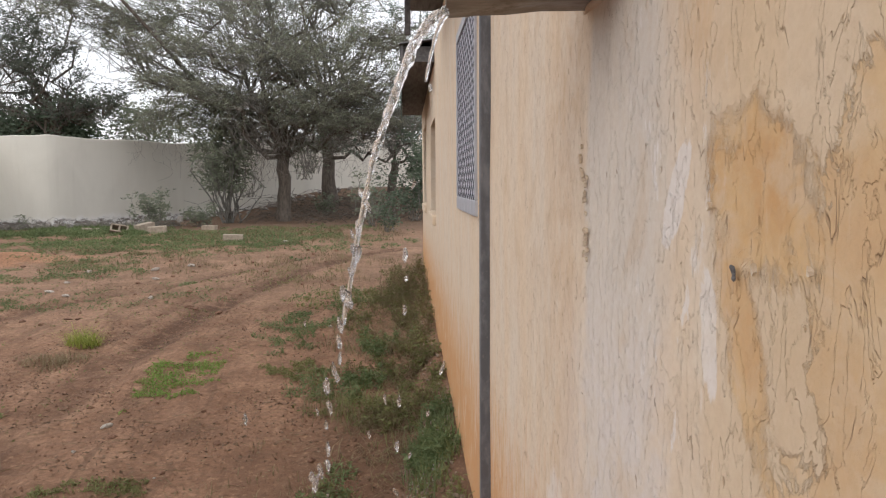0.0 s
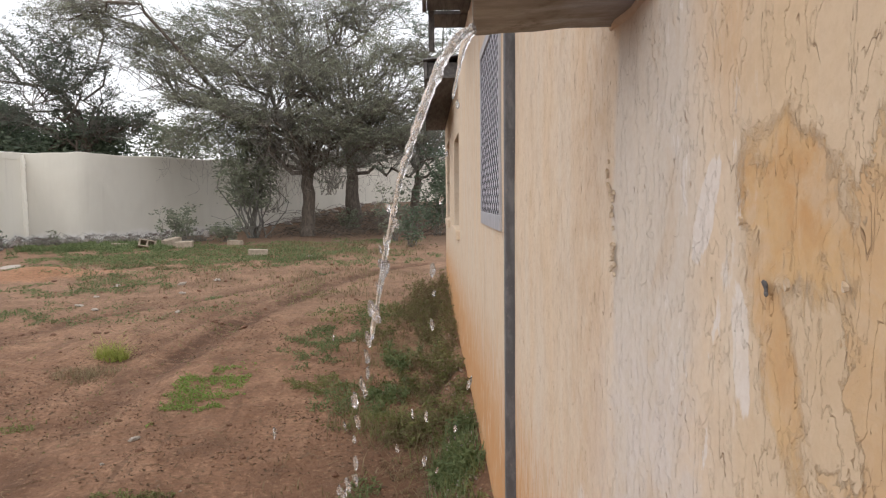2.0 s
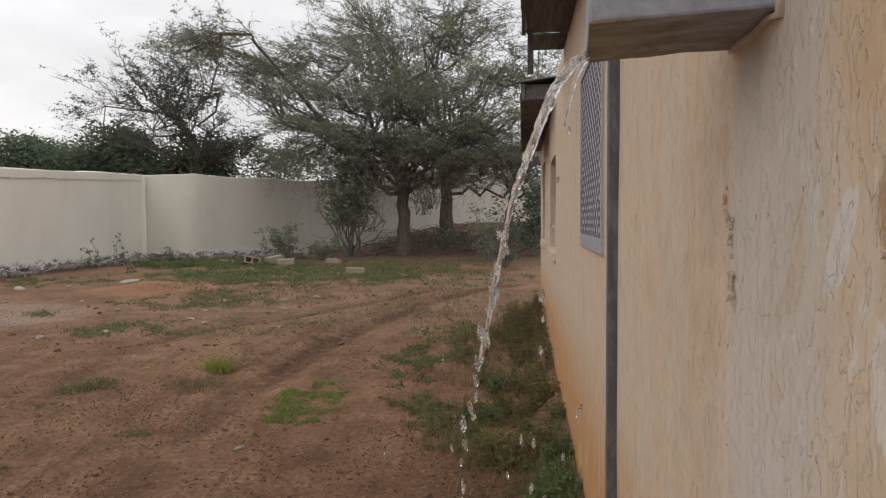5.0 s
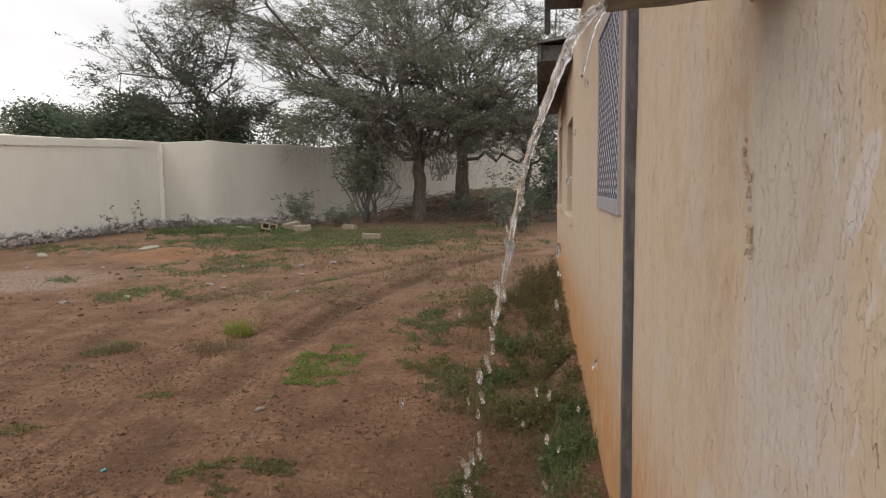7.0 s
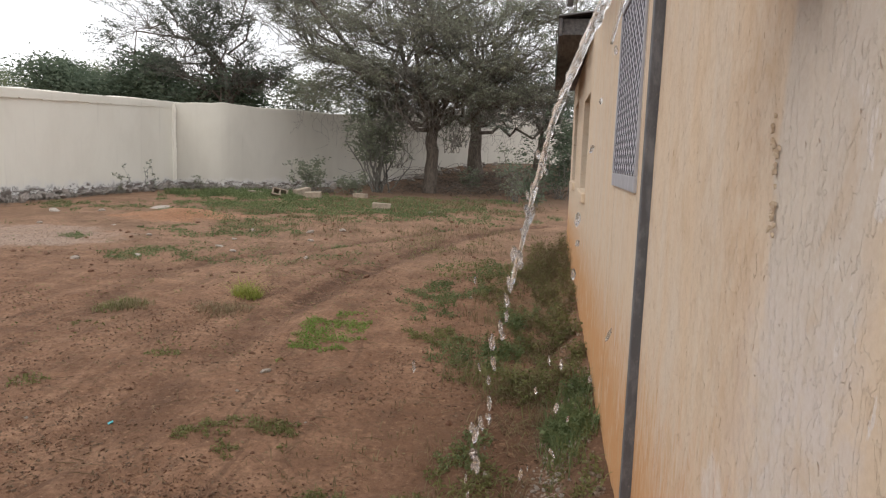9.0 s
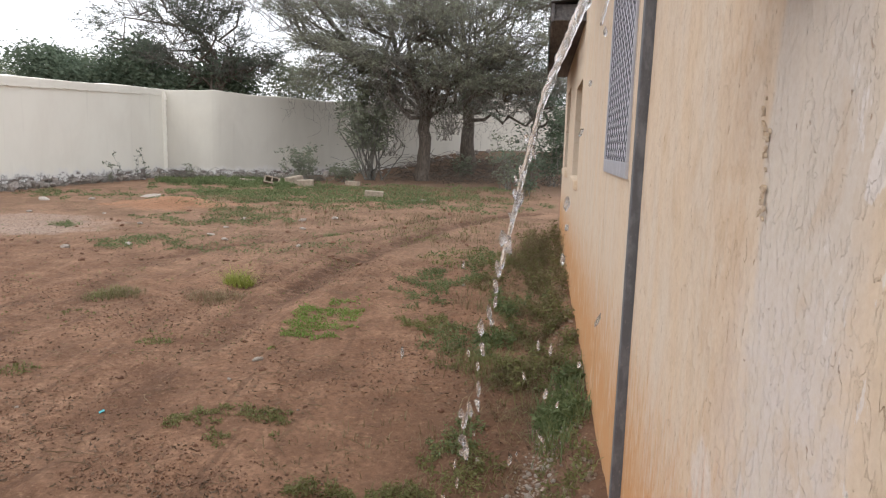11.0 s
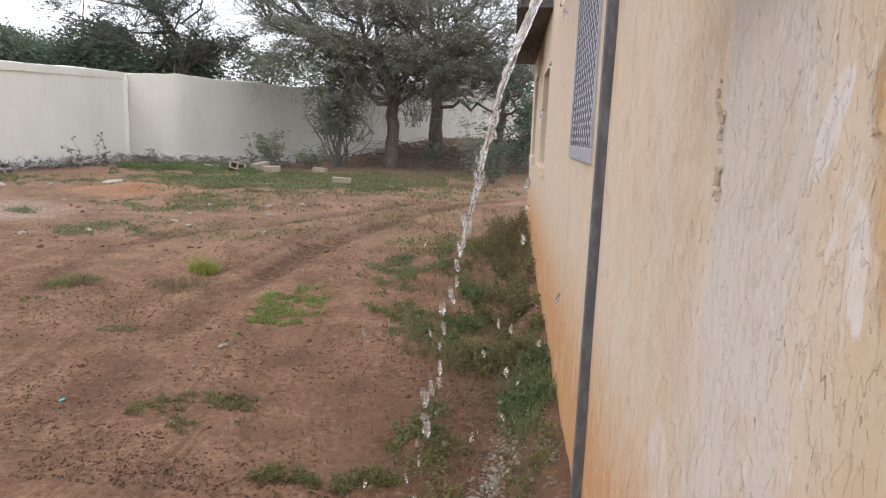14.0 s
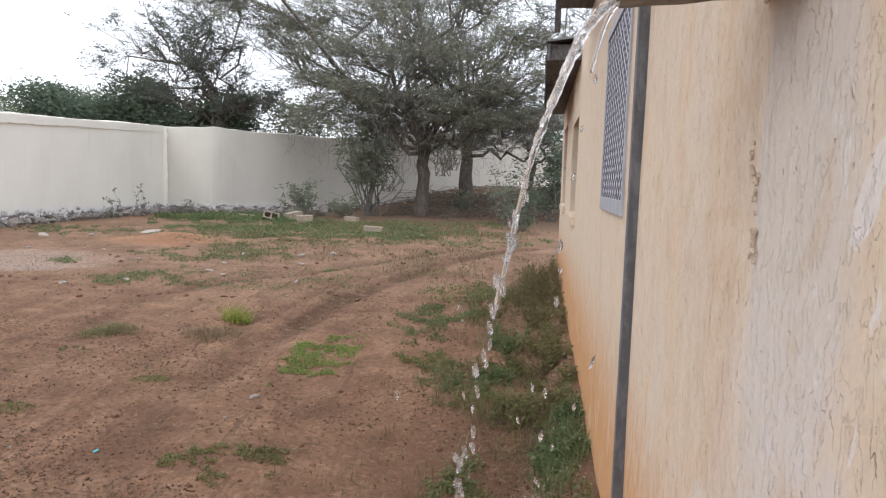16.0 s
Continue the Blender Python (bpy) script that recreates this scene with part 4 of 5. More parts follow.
def footing_stones(n, line, spread, r0, r1):
    for _ in range(n):
        k = random.random() * (len(line) - 1)
        (ax, ay), (bx, by) = line[int(k)], line[int(k) + 1]
        f = k - int(k)
        x, y = ax + (bx - ax) * f + abs(random.gauss(0, spread)), ay + (by - ay) * f - abs(random.gauss(0, spread * 0.6))
        r = r0 + (r1 - r0) * random.random()
        ob = new("stone", random.choice(rubble_kinds))
        ob.parent = footing
        ob.matrix_parent_inverse = Matrix.Translation(-footing.location)
        ob.location = on_ground(x, y, r * (0.1 + 0.5 * random.random()))
        ob.rotation_euler = (random.gauss(0, 0.4), random.gauss(0, 0.4), random.random() * 6.28)
        ob.scale = (r * 1.3, r, r * 0.7)


footing_stones(150, [(-12.62, 11), (-12.6, 16), (-12.5, 21.3)], 0.22, 0.05, 0.15)
footing_stones(100, [(-12.4, 21.3), (-11.2, 21.5), (-10.3, 22.3), (-9.2, 23.6)], 0.3, 0.05, 0.15)
footing_stones(40, [(-9.2, 23.6), (-7.7, 27.2), (-5.6, 31.6), (-2.4, 37)], 0.3, 0.08, 0.2)

scatter(pale_kinds, "stone", "dull pale stone lying loose on the bare earth", "stone", "loose stones",
        [(-2.05, 4.165, 0.032, 0.5), (-1.02, 6.95, 0.02, 0.8), (-2.05, 3.75, 0.014, 0.5), (-3.5, 8.9, 0.04, 0.5), (-4.6, 9.0, 0.05, 0.5), (-5.6, 8.3, 0.05, 0.5), (-6.2, 7.9, 0.07, 0.35), (-5.4, 11.4, 0.07, 0.5),
         (-8.9, 14.3, 0.2, 0.14), (-10.4, 12.9, 0.09, 0.5), (-9.6, 13.3, 0.07, 0.5), (-3.0, 15.8, 0.09, 0.4), (-6.6, 10.2, 0.05, 0.5), (-4.0, 10.5, 0.05, 0.5), (-0.5, 3.0, 0.02, 0.6), (-2.9, 3.1, 0.01, 0.6), (-1.5, 3.4, 0.009, 0.6),
         (-4.4, 11.6, 0.07, 0.5), (-3.9, 11.9, 0.08, 0.4), (-5.0, 9.4, 0.05, 0.4), (-5.2, 10.3, 0.04, 0.5), (-7.9, 11.2, 0.04, 0.5), (-9.2, 11.0, 0.05, 0.5)])
random.seed(13)
scatter(clod_kinds, "clod", "crumb of red soil on the yard", "soil clod", "soil clods",
        [(-0.7 - 3.6 * random.random() ** 0.8, 2.7 + 5.2 * random.random() ** 1.3, 0.006 + 0.014 * random.random() ** 2, 0.7) for _ in range(90)] + [(-1.0 - 6.5 * random.random(), 7.0 + 7.5 * random.random(), 0.014 + 0.03 * random.random() ** 2, 0.6) for _ in range(130)])
scatter(pale_kinds, "grit_stone", "lime grit in the drip line below the eave", "grit", "drip line grit",
        [(min(-0.03, -0.29 + 0.2 * (y - 2.66) + random.gauss(0, 0.05)), y, 0.004 + 0.012 * random.random() ** 2.5, 0.7) for y in (2.45 + 1.5 * random.random() for _ in range(260))])


random.seed(31)
scatter(crumb_kinds, "plaster_lump", "crumbled plaster lump at the foot of the house wall", "rubble", "crumbled plaster",
        [(-0.03 - 0.12 * random.random(), 2.3 + 5.2 * random.random() ** 1.3, 0.005 + 0.012 * random.random() ** 2, 0.8) for _ in range(220)])


# fine crumbs of soil, too many to count
cr = np.random.default_rng(17)
n = 21000
cy = 2.5 + 7.5 * cr.random(n) ** 1.6
cx = -0.45 - (2.6 + 0.42 * cy) * cr.random(n)
dense = 0.6 * vnoise(cx, cy, 1.3) + 0.4 * vnoise(cx * 2.5, cy * 0.7, 1.6)
keep = dense + 0.25 * cr.random(n) > 0.66
cx, cy = cx[keep], cy[keep]
n = len(cx)
size = (0.003 + 0.008 * cr.random(n) ** 3)[:, None, None] * (0.8 + 0.05 * cy)[:, None, None]
shape = np.array([(1, 0, 0), (0, 1, 0), (-1, 0, 0), (0, -1, 0), (0, 0, 0.8), (0, 0, -0.5)])[None] * (0.6 + 0.7 * cr.random((n, 6, 3)))
V = np.stack([cx, cy, gz(cx, cy) + 0.002], -1)[:, None] + shape * size
tri = np.array([(0, 1, 4), (1, 2, 4), (2, 3, 4), (3, 0, 4), (1, 0, 5), (2, 1, 5), (3, 2, 5), (0, 3, 5)])
F = (np.arange(n)[:, None, None] * 6 + tri[None]).reshape(-1, 3)
tagged(new("soil_crumbs", mesh("soil_crumbs", V.reshape(-1, 3), F, M_CRUST)), "fine crumbs of red-brown soil strewn over the yard", "soil", kind="stuff")


def hollow_block(at, turn, size=(0.4, 0.2, 0.2), hollow=True):
    bm = bmesh.new()
    L, W, H = size
    if hollow:
        xs = (-L / 2, -L / 2 + 0.045, -0.022, 0.022, L / 2 - 0.045, L / 2)
        add_box(bm, (-L / 2, -W / 2, 0), (L / 2, -W / 2 + 0.035, H), 0.006)
        add_box(bm, (-L / 2, W / 2 - 0.035, 0), (L / 2, W / 2, H), 0.006)
        for a, b in ((xs[0], xs[1]), (xs[2], xs[3]), (xs[4], xs[5])):
            add_box(bm, (a, -W / 2 + 0.034, 0.002), (b, W / 2 - 0.034, H - 0.002))
    else:
        add_box(bm, (-L / 2, -W / 2, 0), (L / 2, W / 2, H), 0.012)
    for v in bm.verts:
        v.co += Vector((noise.noise(v.co * 8 + Vector(at)), noise.noise(v.co * 8 + Vector((5, 1, 2))), noise.noise(v.co * 8 + Vector((1, 7, 3))))) * 0.008
    ob = new("cement_block", bm_mesh("cement_block", bm, M_BLOCK))
    ob.location = at
    ob.rotation_euler = [radians(v) for v in turn]
    return tagged(ob, "grey hollow cement block lying in weeds" if hollow else "worn solid cement block lying on grass", "block", "loose blocks")


hollow_block(on_ground(-4.28, 16.3, -0.02), (2, 3, 8), (0.44, 0.2, 0.18), False)
hollow_block(on_ground(-8.05, 19.2, 0.02), (58, 12, 18), (0.44, 0.22, 0.24))
hollow_block(on_ground(-6.95, 19.0, -0.02), (4, -2, 12), (0.46, 0.26, 0.2), False)
hollow_block(on_ground(-7.45, 19.5, -0.02), (0, -9, 60), (0.5, 0.26, 0.26), False)
hollow_block(on_ground(-5.9, 20.2, -0.04), (3, 2, -15), (0.42, 0.2, 0.16), False)
hollow_block(on_ground(-8.9, 19.4, -0.04), (3, 5, 25), (0.42, 0.24, 0.16), False)

bm = bmesh.new()
add_box(bm, (-0.012, -0.008, 0), (0.012, 0.008, 0.005), 0.001)
for v in bm.verts:
    v.co.z += 0.006 * math.sin(v.co.x * 120)
lit = new("plastic_scrap", bm_mesh("plastic_scrap", bm, M_TEAL))
lit.location, lit.rotation_euler = on_ground(-2.47, 3.166, 0.004), (0.2, 0.1, 0.8)
tagged(lit, "small torn teal plastic scrap on the soil", "litter")

# flakes of plaster standing off the wall along the main crack
random.seed(21)
for _ in range(40):
    zz = 1.32 + 0.16 * random.random()
    yy = 0.993 + 0.5 * max(0.0, zz - 1.41) + random.gauss(0, 0.008)
    if random.random() < 0.12:
        yy, zz = 0.36 + 0.34 * random.random(), 1.25 + 0.4 * random.random()
    bm = bmesh.new()
    n = 7
    ring = [bm.verts.new((-0.0028 - 0.002 * random.random() * (k % 2), math.cos(2 * math.pi * k / n) * (0.0018 + 0.002 * random.random()) * 0.8, math.sin(2 * math.pi * k / n) * (0.002 + 0.0035 * random.random()))) for k in range(n)]
    low = [bm.verts.new((0.0, v.co.y * 0.8, v.co.z * 0.8)) for v in ring]
    bm.faces.new(ring)
    for k in range(n):
        bm.faces.new((ring[k], low[k], low[(k + 1) % n], ring[(k + 1) % n]))
    bmesh.ops.recalc_face_normals(bm, faces=bm.faces)
    fl = new("plaster_flake", bm_mesh("plaster_flake", bm, M_CHIP))
    fl.parent = house_wall
    fl.location = (-0.001, yy, zz)
# old nail hole
bm = bmesh.new()
for k in range(9):
    r = 0.0016 + 0.0012 * random.random()
    res = bmesh.ops.create_icosphere(bm, subdivisions=2, radius=r)
    c = Vector((0, random.gauss(0, 0.0016), random.gauss(0, 0.002)))
    for v in res["verts"]:
        v.co = c + Vector((v.co.x * 0.45, v.co.y, v.co.z)) * (1 + 0.5 * noise.noise(v.co * 300 + c * 200))
nail = new("nail_hole", bm_mesh("nail_hole", bm, M_TIMBER, True))
nail.parent, nail.location = house_wall, (-0.002, 0.565, 1.362)
nail["label"] = "dark broken plug hole"


# ---- plants ----
def tubes(paths, sides=5):
    """Tapered tubes: paths of (points, first radius, last radius)."""
    V, F, base = [], [], 0
    ang = np.linspace(0, 2 * np.pi, sides, endpoint=False)
    ca, sa = np.cos(ang), np.sin(ang)
    for pts, r0, r1 in paths:
        p = np.asarray(pts, float)
        n = len(p)
        d = np.gradient(p, axis=0)
        d /= np.linalg.norm(d, axis=1)[:, None] + 1e-9
        ref = np.where(np.abs(d[:, 2:3]) > 0.9, np.array([[1.0, 0, 0]]), np.array([[0, 0, 1.0]]))
        u = np.cross(d, ref)
        u /= np.linalg.norm(u, axis=1)[:, None] + 1e-9
        w = np.cross(d, u)
        r = np.linspace(r0, r1, n)[:, None, None]
        V.append((p[:, None] + r * (u[:, None] * ca[None, :, None] + w[:, None] * sa[None, :, None])).reshape(-1, 3))
        i = base + np.arange(n - 1)[:, None] * sides
        k = np.arange(sides)[None]
        k2 = (k + 1) % sides
        F.append(np.stack([i + k, i + k2, i + sides + k2, i + sides + k], -1).reshape(-1, 4))
        base += n * sides
    return np.concatenate(V), np.concatenate(F)


def curve(a, b, n, bow=0.0, wob=0.0, lift=0.0):
    t = np.linspace(0, 1, n)[:, None]
    a, b = np.asarray(a, float), np.asarray(b, float)
    L = np.linalg.norm(b - a)
    p = a + (b - a) * t
    p = p + np.sin(np.pi * t) * rng.normal(0, 1, 3) * bow * L
    p[:, 2] += (np.sin(np.pi * t[:, 0]) * lift) * L
    p[1:-1] += rng.normal(0, wob * L / n, (n - 2, 3))
    return p


def leaf_quads(centres, size, spread, flat=0.6):
    """Small leaves scattered round the given places."""
    n = len(centres)
    c = centres + rng.normal(0, 1, (n, 3)) * spread * np.array([1, 1, flat])
    a = rng.normal(0, 1, (n, 3))
    a[:, 2] *= 0.5
    a /= np.linalg.norm(a, axis=1)[:, None]
    b = np.cross(a, rng.normal(0, 1, (n, 3)))
    b /= np.linalg.norm(b, axis=1)[:, None] + 1e-9
    s = size * (0.5 + rng.random(n))[:, None]
    v = np.stack([c - a * s, c + b * s * 0.38, c + a * s, c - b * s * 0.38], 1).reshape(-1, 3)
    f = np.arange(4 * n).reshape(-1, 4)
    return v, f


def tree(name, base, fork, r, pads, leaves, leaf_size, mat, label, subs=26, twigs=4, lean=(0, 0), bark_mat=None, spread=0.06, spray=0.0, bare=0.4):
    """A tree: a trunk, limbs to flat layers of crown (x, y, z, radius, height), twigs on them and clumps of small leaves."""
    t = empty(name, base, label, "tree")
    inv = Matrix.Translation(-Vector(base))
    base = np.array(base, float)
    top = base + np.array([lean[0], lean[1], fork])
    trunk = curve(base + [0, 0, -0.15], top, 9, 0.05, 0.12)
    V, F = tubes([(trunk, r * 1.15, r * 0.8)], 10)
    V += (np.array([vnoise(V[:, 0] + V[:, 2] * 0.3, V[:, 1] + V[:, 2] * 0.2, 5.0) - 0.5] * 3).T) * r * 0.4
    bm_ = bark_mat or M_BARK
    ob = part("trunk", mesh("trunk", V, F, bm_, True), t)
    ob.matrix_parent_inverse = inv
    limbs, small, ends = [], [], []
    for px, py, pz, pr, ph in pads:
        hub = np.array([px, py, pz], float)
        start = trunk[rng.integers(7, 9)]
        limb = curve(start, hub + [0, 0, -ph * 0.5], 11, 0.10, 0.7, 0.14)
        limbs.append((limb, r * (0.26 + 0.14 * rng.random()), 0.028))
        for _ in range(subs):
            i = rng.integers(4, 10)
            s = limb[i]
            a, q = rng.random() * 2 * np.pi, np.sqrt(rng.random())
            e = hub + [np.cos(a) * q * pr, np.sin(a) * q * pr, rng.normal(0, 0.22) * ph + (0.35 - 0.5 * q * q) * ph]
            if rng.random() < spray:
                d = limb[i + 1] - limb[i - 1]
                d = d / (np.linalg.norm(d) + 1e-9) + rng.normal(0, 0.42, 3) + [0, 0, 0.15]
                e = s + d * pr * (0.5 + 0.8 * rng.random())
            sub = curve(s, e, 8, 0.07, 0.55, 0.07)
            small.append((sub, 0.02, 0.007))
            way = e - s
            way = way / (np.linalg.norm(way) + 1e-9)
            side = np.array([-way[1], way[0], 0.0])
            for n in range(twigs):
                k = sub[rng.integers(3, 8)]
                d = way * (0.5 + 0.4 * rng.random()) + side * (0.9 if n % 2 else -0.9) * (0.4 + 0.6 * rng.random()) + [0, 0, rng.normal(0.08, 0.16)]
                tw = curve(k, k + d * (0.3 + 0.55 * rng.random()), 4, 0.1, 0.4)
                small.append((tw, 0.007, 0.003))
                ends.append(tw)
                for _ in range(2):
                    k2 = tw[rng.integers(1, 4)]
                    t2 = curve(k2, k2 + d * 0.22 + rng.normal(0, 0.13, 3) * [1, 1, 0.6], 3, 0.1)
                    small.append((t2, 0.004, 0.002))
                    ends.append(t2)
    for lb in limbs:
        V, F = tubes([lb], 7)
        part("limb", mesh("limb", V, F, bm_, True), t).matrix_parent_inverse = inv
    V, F = tubes(small, 3)
    tw = part("branchwork", mesh("branchwork", V, F, M_TWIG, False), t)
    tw.matrix_parent_inverse = inv
    tw["kind"] = "stuff"
    E = np.concatenate(ends)
    thick = vnoise(E[:, 0] + 0.7 * E[:, 2], E[:, 1] - 0.9 * E[:, 2], 1.1) * 0.6 + vnoise(E[:, 0] - E[:, 2], E[:, 1] + E[:, 2], 3.3) * 0.4
    E = E[thick > bare]
    pick = np.repeat(E[rng.integers(0, len(E), leaves // 6)], 6, 0)
    V, F = leaf_quads(pick, leaf_size, spread, 0.45)
    part("crown", mesh("crown", V, F, mat), t).matrix_parent_inverse = inv
    return t


tree("acacia_tree", on_ground(-4.5, 24.4), 2.6, 0.235,
     [(-8.8, 24.2, 6.0, 1.9, 0.6), (-8.0, 23.4, 4.7, 1.7, 0.6), (-6.4, 23.0, 5.6, 2.1, 0.6), (-5.2, 22.8, 6.9, 2.3, 0.6), (-4.2, 22.2, 5.2, 2.4, 0.6), (-2.4, 22.8, 5.8, 2.2, 0.6), (-0.9, 24.0, 5.0, 1.9, 0.7),
      (-0.4, 24.4, 6.4, 1.9, 0.6), (-5.6, 25.5, 8.2, 2.6, 0.7), (-2.6, 25.5, 7.8, 2.6, 0.7), (-8.0, 25.8, 7.6, 2.2, 0.6), (-4.9, 22.6, 4.0, 2.0, 0.5), (-6.8, 23.2, 4.2, 1.7, 0.5), (-2.6, 22.9, 4.3, 2.0, 0.6), (-0.6, 24.2, 3.6, 1.3, 0.5), (-4.0, 25.2, 6.2, 2.4, 0.9), (-3.4, 23.2, 3.5, 1.3, 0.4), (-5.9, 23.6, 3.3, 1.3, 0.4), (-1.6, 25.4, 4.4, 1.6, 0.8), (-6.2, 25.6, 9.3, 2.4, 0.6), (-3.0, 25.6, 9.2, 2.4, 0.6), (-9.8, 25.0, 6.9, 1.5, 0.4), (-11.4, 24.8, 7.3, 1.7, 0.4), (-12.7, 24.8, 7.9, 1.3, 0.3), (-7.7, 23.6, 3.5, 1.2, 0.4), (-2.0, 23.8, 3.3, 1.4, 0.4)],
     124000, 0.033, M_ACACIA, "wide umbrella acacia with forked trunk and grey-green thorny crown", 34, 7, (0.1, 0.0), spread=0.075, bare=0.43)
tree("tall_tree", on_ground(-3.35, 29.4), 2.4, 0.28,
     [(-6.4, 30.5, 9.2, 2.3, 1.5), (-4.4, 31, 10.0, 2.5, 1.5), (-2.0, 30.5, 7.6, 2.6, 1.4), (0.4, 30, 6.8, 2.3, 1.2), (-3.6, 29.6, 4.6, 2.0, 1.0), (-1.2, 29.8, 4.6, 2.2, 1.0), (-2.6, 29.4, 3.6, 1.8, 0.7), (-5.4, 30.4, 5.6, 2.2, 1.0), (-5.0, 30, 7.2, 2.4, 1.0), (0.2, 29.8, 3.6, 1.6, 0.8), (-3.9, 28.9, 3.1, 1.5, 0.5), (-2.0, 29.0, 3.0, 1.5, 0.5), (1.4, 31, 9.0, 2.4, 1.1), (-1.2, 32, 10.0, 2.6, 1.2), (-8.8, 30.5, 9.4, 2.2, 1.2)],
     21000, 0.05, M_GREEN_TREE, "darker blue-green tree rising behind the acacia", 18, 5, (-0.15, 0.2), spread=0.10, bare=0.46)
tree("wall_tree", (-14.1, 28.0, 0.2), 3.6, 0.2,
     [(-14.0, 28, 4.5, 1.7, 0.8), (-15.6, 28, 4.7, 1.6, 0.6), (-17.2, 28, 4.9, 1.5, 0.5), (-12.7, 28.2, 4.5, 1.0, 0.5), (-11.7, 28.2, 4.7, 0.5, 0.3), (-19.0, 28, 5.8, 0.9, 0.3), (-17.6, 28, 7.0, 1.2, 0.4), (-16.4, 28, 7.9, 1.3, 0.5),
      (-15.0, 28, 6.2, 1.4, 0.6), (-13.6, 28, 7.2, 1.5, 0.6), (-13.2, 28, 9.0, 1.6, 0.5), (-14.8, 28, 8.8, 1.4, 0.5), (-13.2, 28, 5.7, 1.5, 0.7)],
     15000, 0.056, M_DARK_TREE, "dark sparse thorn tree standing behind the boundary wall", 22, 6, (0.1, 0.1), spread=0.10, spray=0.7, bare=0.5)
tree("corner_tree", on_ground(-0.9, 31.0), 1.8, 0.2,
     [(-0.6, 30.5, 3.4, 1.6, 1.0), (0.4, 31, 4.4, 1.8, 1.1), (-1.6, 31.5, 4.4, 1.6, 1.0), (1.2, 30.5, 2.8, 1.3, 0.9)],
     8000, 0.06, M_GREEN_TREE, "green leafy tree near the end of the house", 18, 6, (0.2, 0.0), spread=0.12, bare=0.35)


# thin bare twigs drooping from the underside of the acacia
droop = []
for _ in range(300):
    x, y = -4.4 + 2.0 * rng.normal(), 23.4 + 0.7 * rng.normal()
    x = min(max(x, -8.6), -0.8)
    p = np.array([x, y, 3.2 + 0.9 * rng.random()])
    q = p + [rng.normal(0, 0.5), rng.normal(0, 0.3), -0.5 - 1.3 * rng.random()]
    st = curve(p, q, 7, 0.12, 0.5, 0.1)
    droop.append((st, 0.008, 0.004))
    for _ in range(3):
        k = st[rng.integers(2, 7)]
        droop.append((curve(k, k + rng.normal(0, 0.22, 3) - [0, 0, 0.12], 4, 0.1, 0.3), 0.005, 0.003))
V, F = tubes(droop, 3)
acacia = bpy.data.objects["acacia_tree"]
ht = part("hanging_brush", mesh("hanging_brush", V, F, M_DEAD), acacia, "bare grey twigs drooping below the crown")
ht.matrix_parent_inverse = Matrix.Translation(-acacia.location)
ht["kind"] = "stuff"


def bush(name, base, stems, h, w, leaves, leaf_size, mat, label, lean=0.35, stem_mat=None, r=0.022, category="shrub", tw=5, low=0.15):
    t = empty(name, base, label, category)
    inv = Matrix.Translation(-Vector(base))
    b = np.array(base, float)
    ends = []
    for _ in range(stems):
        paths = []
        a = rng.random() * 2 * np.pi
        e = b + [np.cos(a) * w * rng.random(), np.sin(a) * w * rng.random(), h * (0.55 + 0.5 * rng.random())]
        st = curve(b + [rng.normal(0, 0.12 * w), rng.normal(0, 0.12 * w), -0.05], e, 8, 0.12, 0.25, lean * 0.2)
        paths.append((st, r, r * 0.35))
        for _ in range(tw):
            k = st[rng.integers(2, 8)]
            q = curve(k, k + np.array([rng.normal(0, 0.45), rng.normal(0, 0.45), rng.normal(0.1, 0.25)]) * w * 0.7, 5, 0.12, 0.3)
            paths.append((q, r * 0.4, r * 0.18))
            ends.append(q[1:])
        ends.append(st[3:])
        V, F = tubes(paths, 4)
        part("stem", mesh("stem", V, F, stem_mat or M_TWIG, True), t).matrix_parent_inverse = inv
    if leaves:
        E = np.concatenate(ends)
        E = E[E[:, 2] > b[2] + low * h]
        V, F = leaf_quads(E[rng.integers(0, len(E), leaves)], leaf_size, 0.09 * w, 0.9)
        part("foliage", mesh("foliage", V, F, mat), t).matrix_parent_inverse = inv
    return t


bush("tall_shrub", on_ground(-6.2, 23.6), 22, 3.5, 1.35, 5200, 0.07, M_BUSH, "many-stemmed leafy shrub beside the acacia trunk", r=0.026, low=0.33)
bush("hanging_branches", on_ground(-5.6, 23.9, 0.9), 22, 2.4, 1.1, 0, 0.05, M_BUSH, "bare grey branches hanging from the acacia", stem_mat=M_DEAD, r=0.009, category="branches", tw=0)
bush("hanging_branches", on_ground(-3.4, 23.7, 1.7), 26, 2.0, 1.5, 500, 0.05, M_BUSH, "bare grey branches hanging from the acacia", stem_mat=M_TWIG, r=0.009, category="branches", tw=0)
bush("hanging_branches", on_ground(-6.4, 23.3, 1.2), 18, 2.4, 1.3, 600, 0.05, M_BUSH, "bare grey branches hanging from the acacia", stem_mat=M_TWIG, r=0.009, category="branches", tw=0)
bush("dead_limb", on_ground(-3.6, 24.2, 1.5), 9, 1.5, 1.6, 300, 0.05, M_BUSH, "bleached dead limb drooping below the crown", stem_mat=M_DEAD, r=0.016, category="branches", tw=6)
bush("weed_bush", on_ground(-7.7, 20.9), 12, 1.0, 0.7, 1100, 0.05, M_BUSH, "low grey-green bush before the boundary wall", r=0.011)
bush("weed_bush", on_ground(-6.6, 21.6), 10, 0.6, 0.6, 700, 0.05, M_BUSH, "low grey-green bush before the boundary wall", r=0.011)
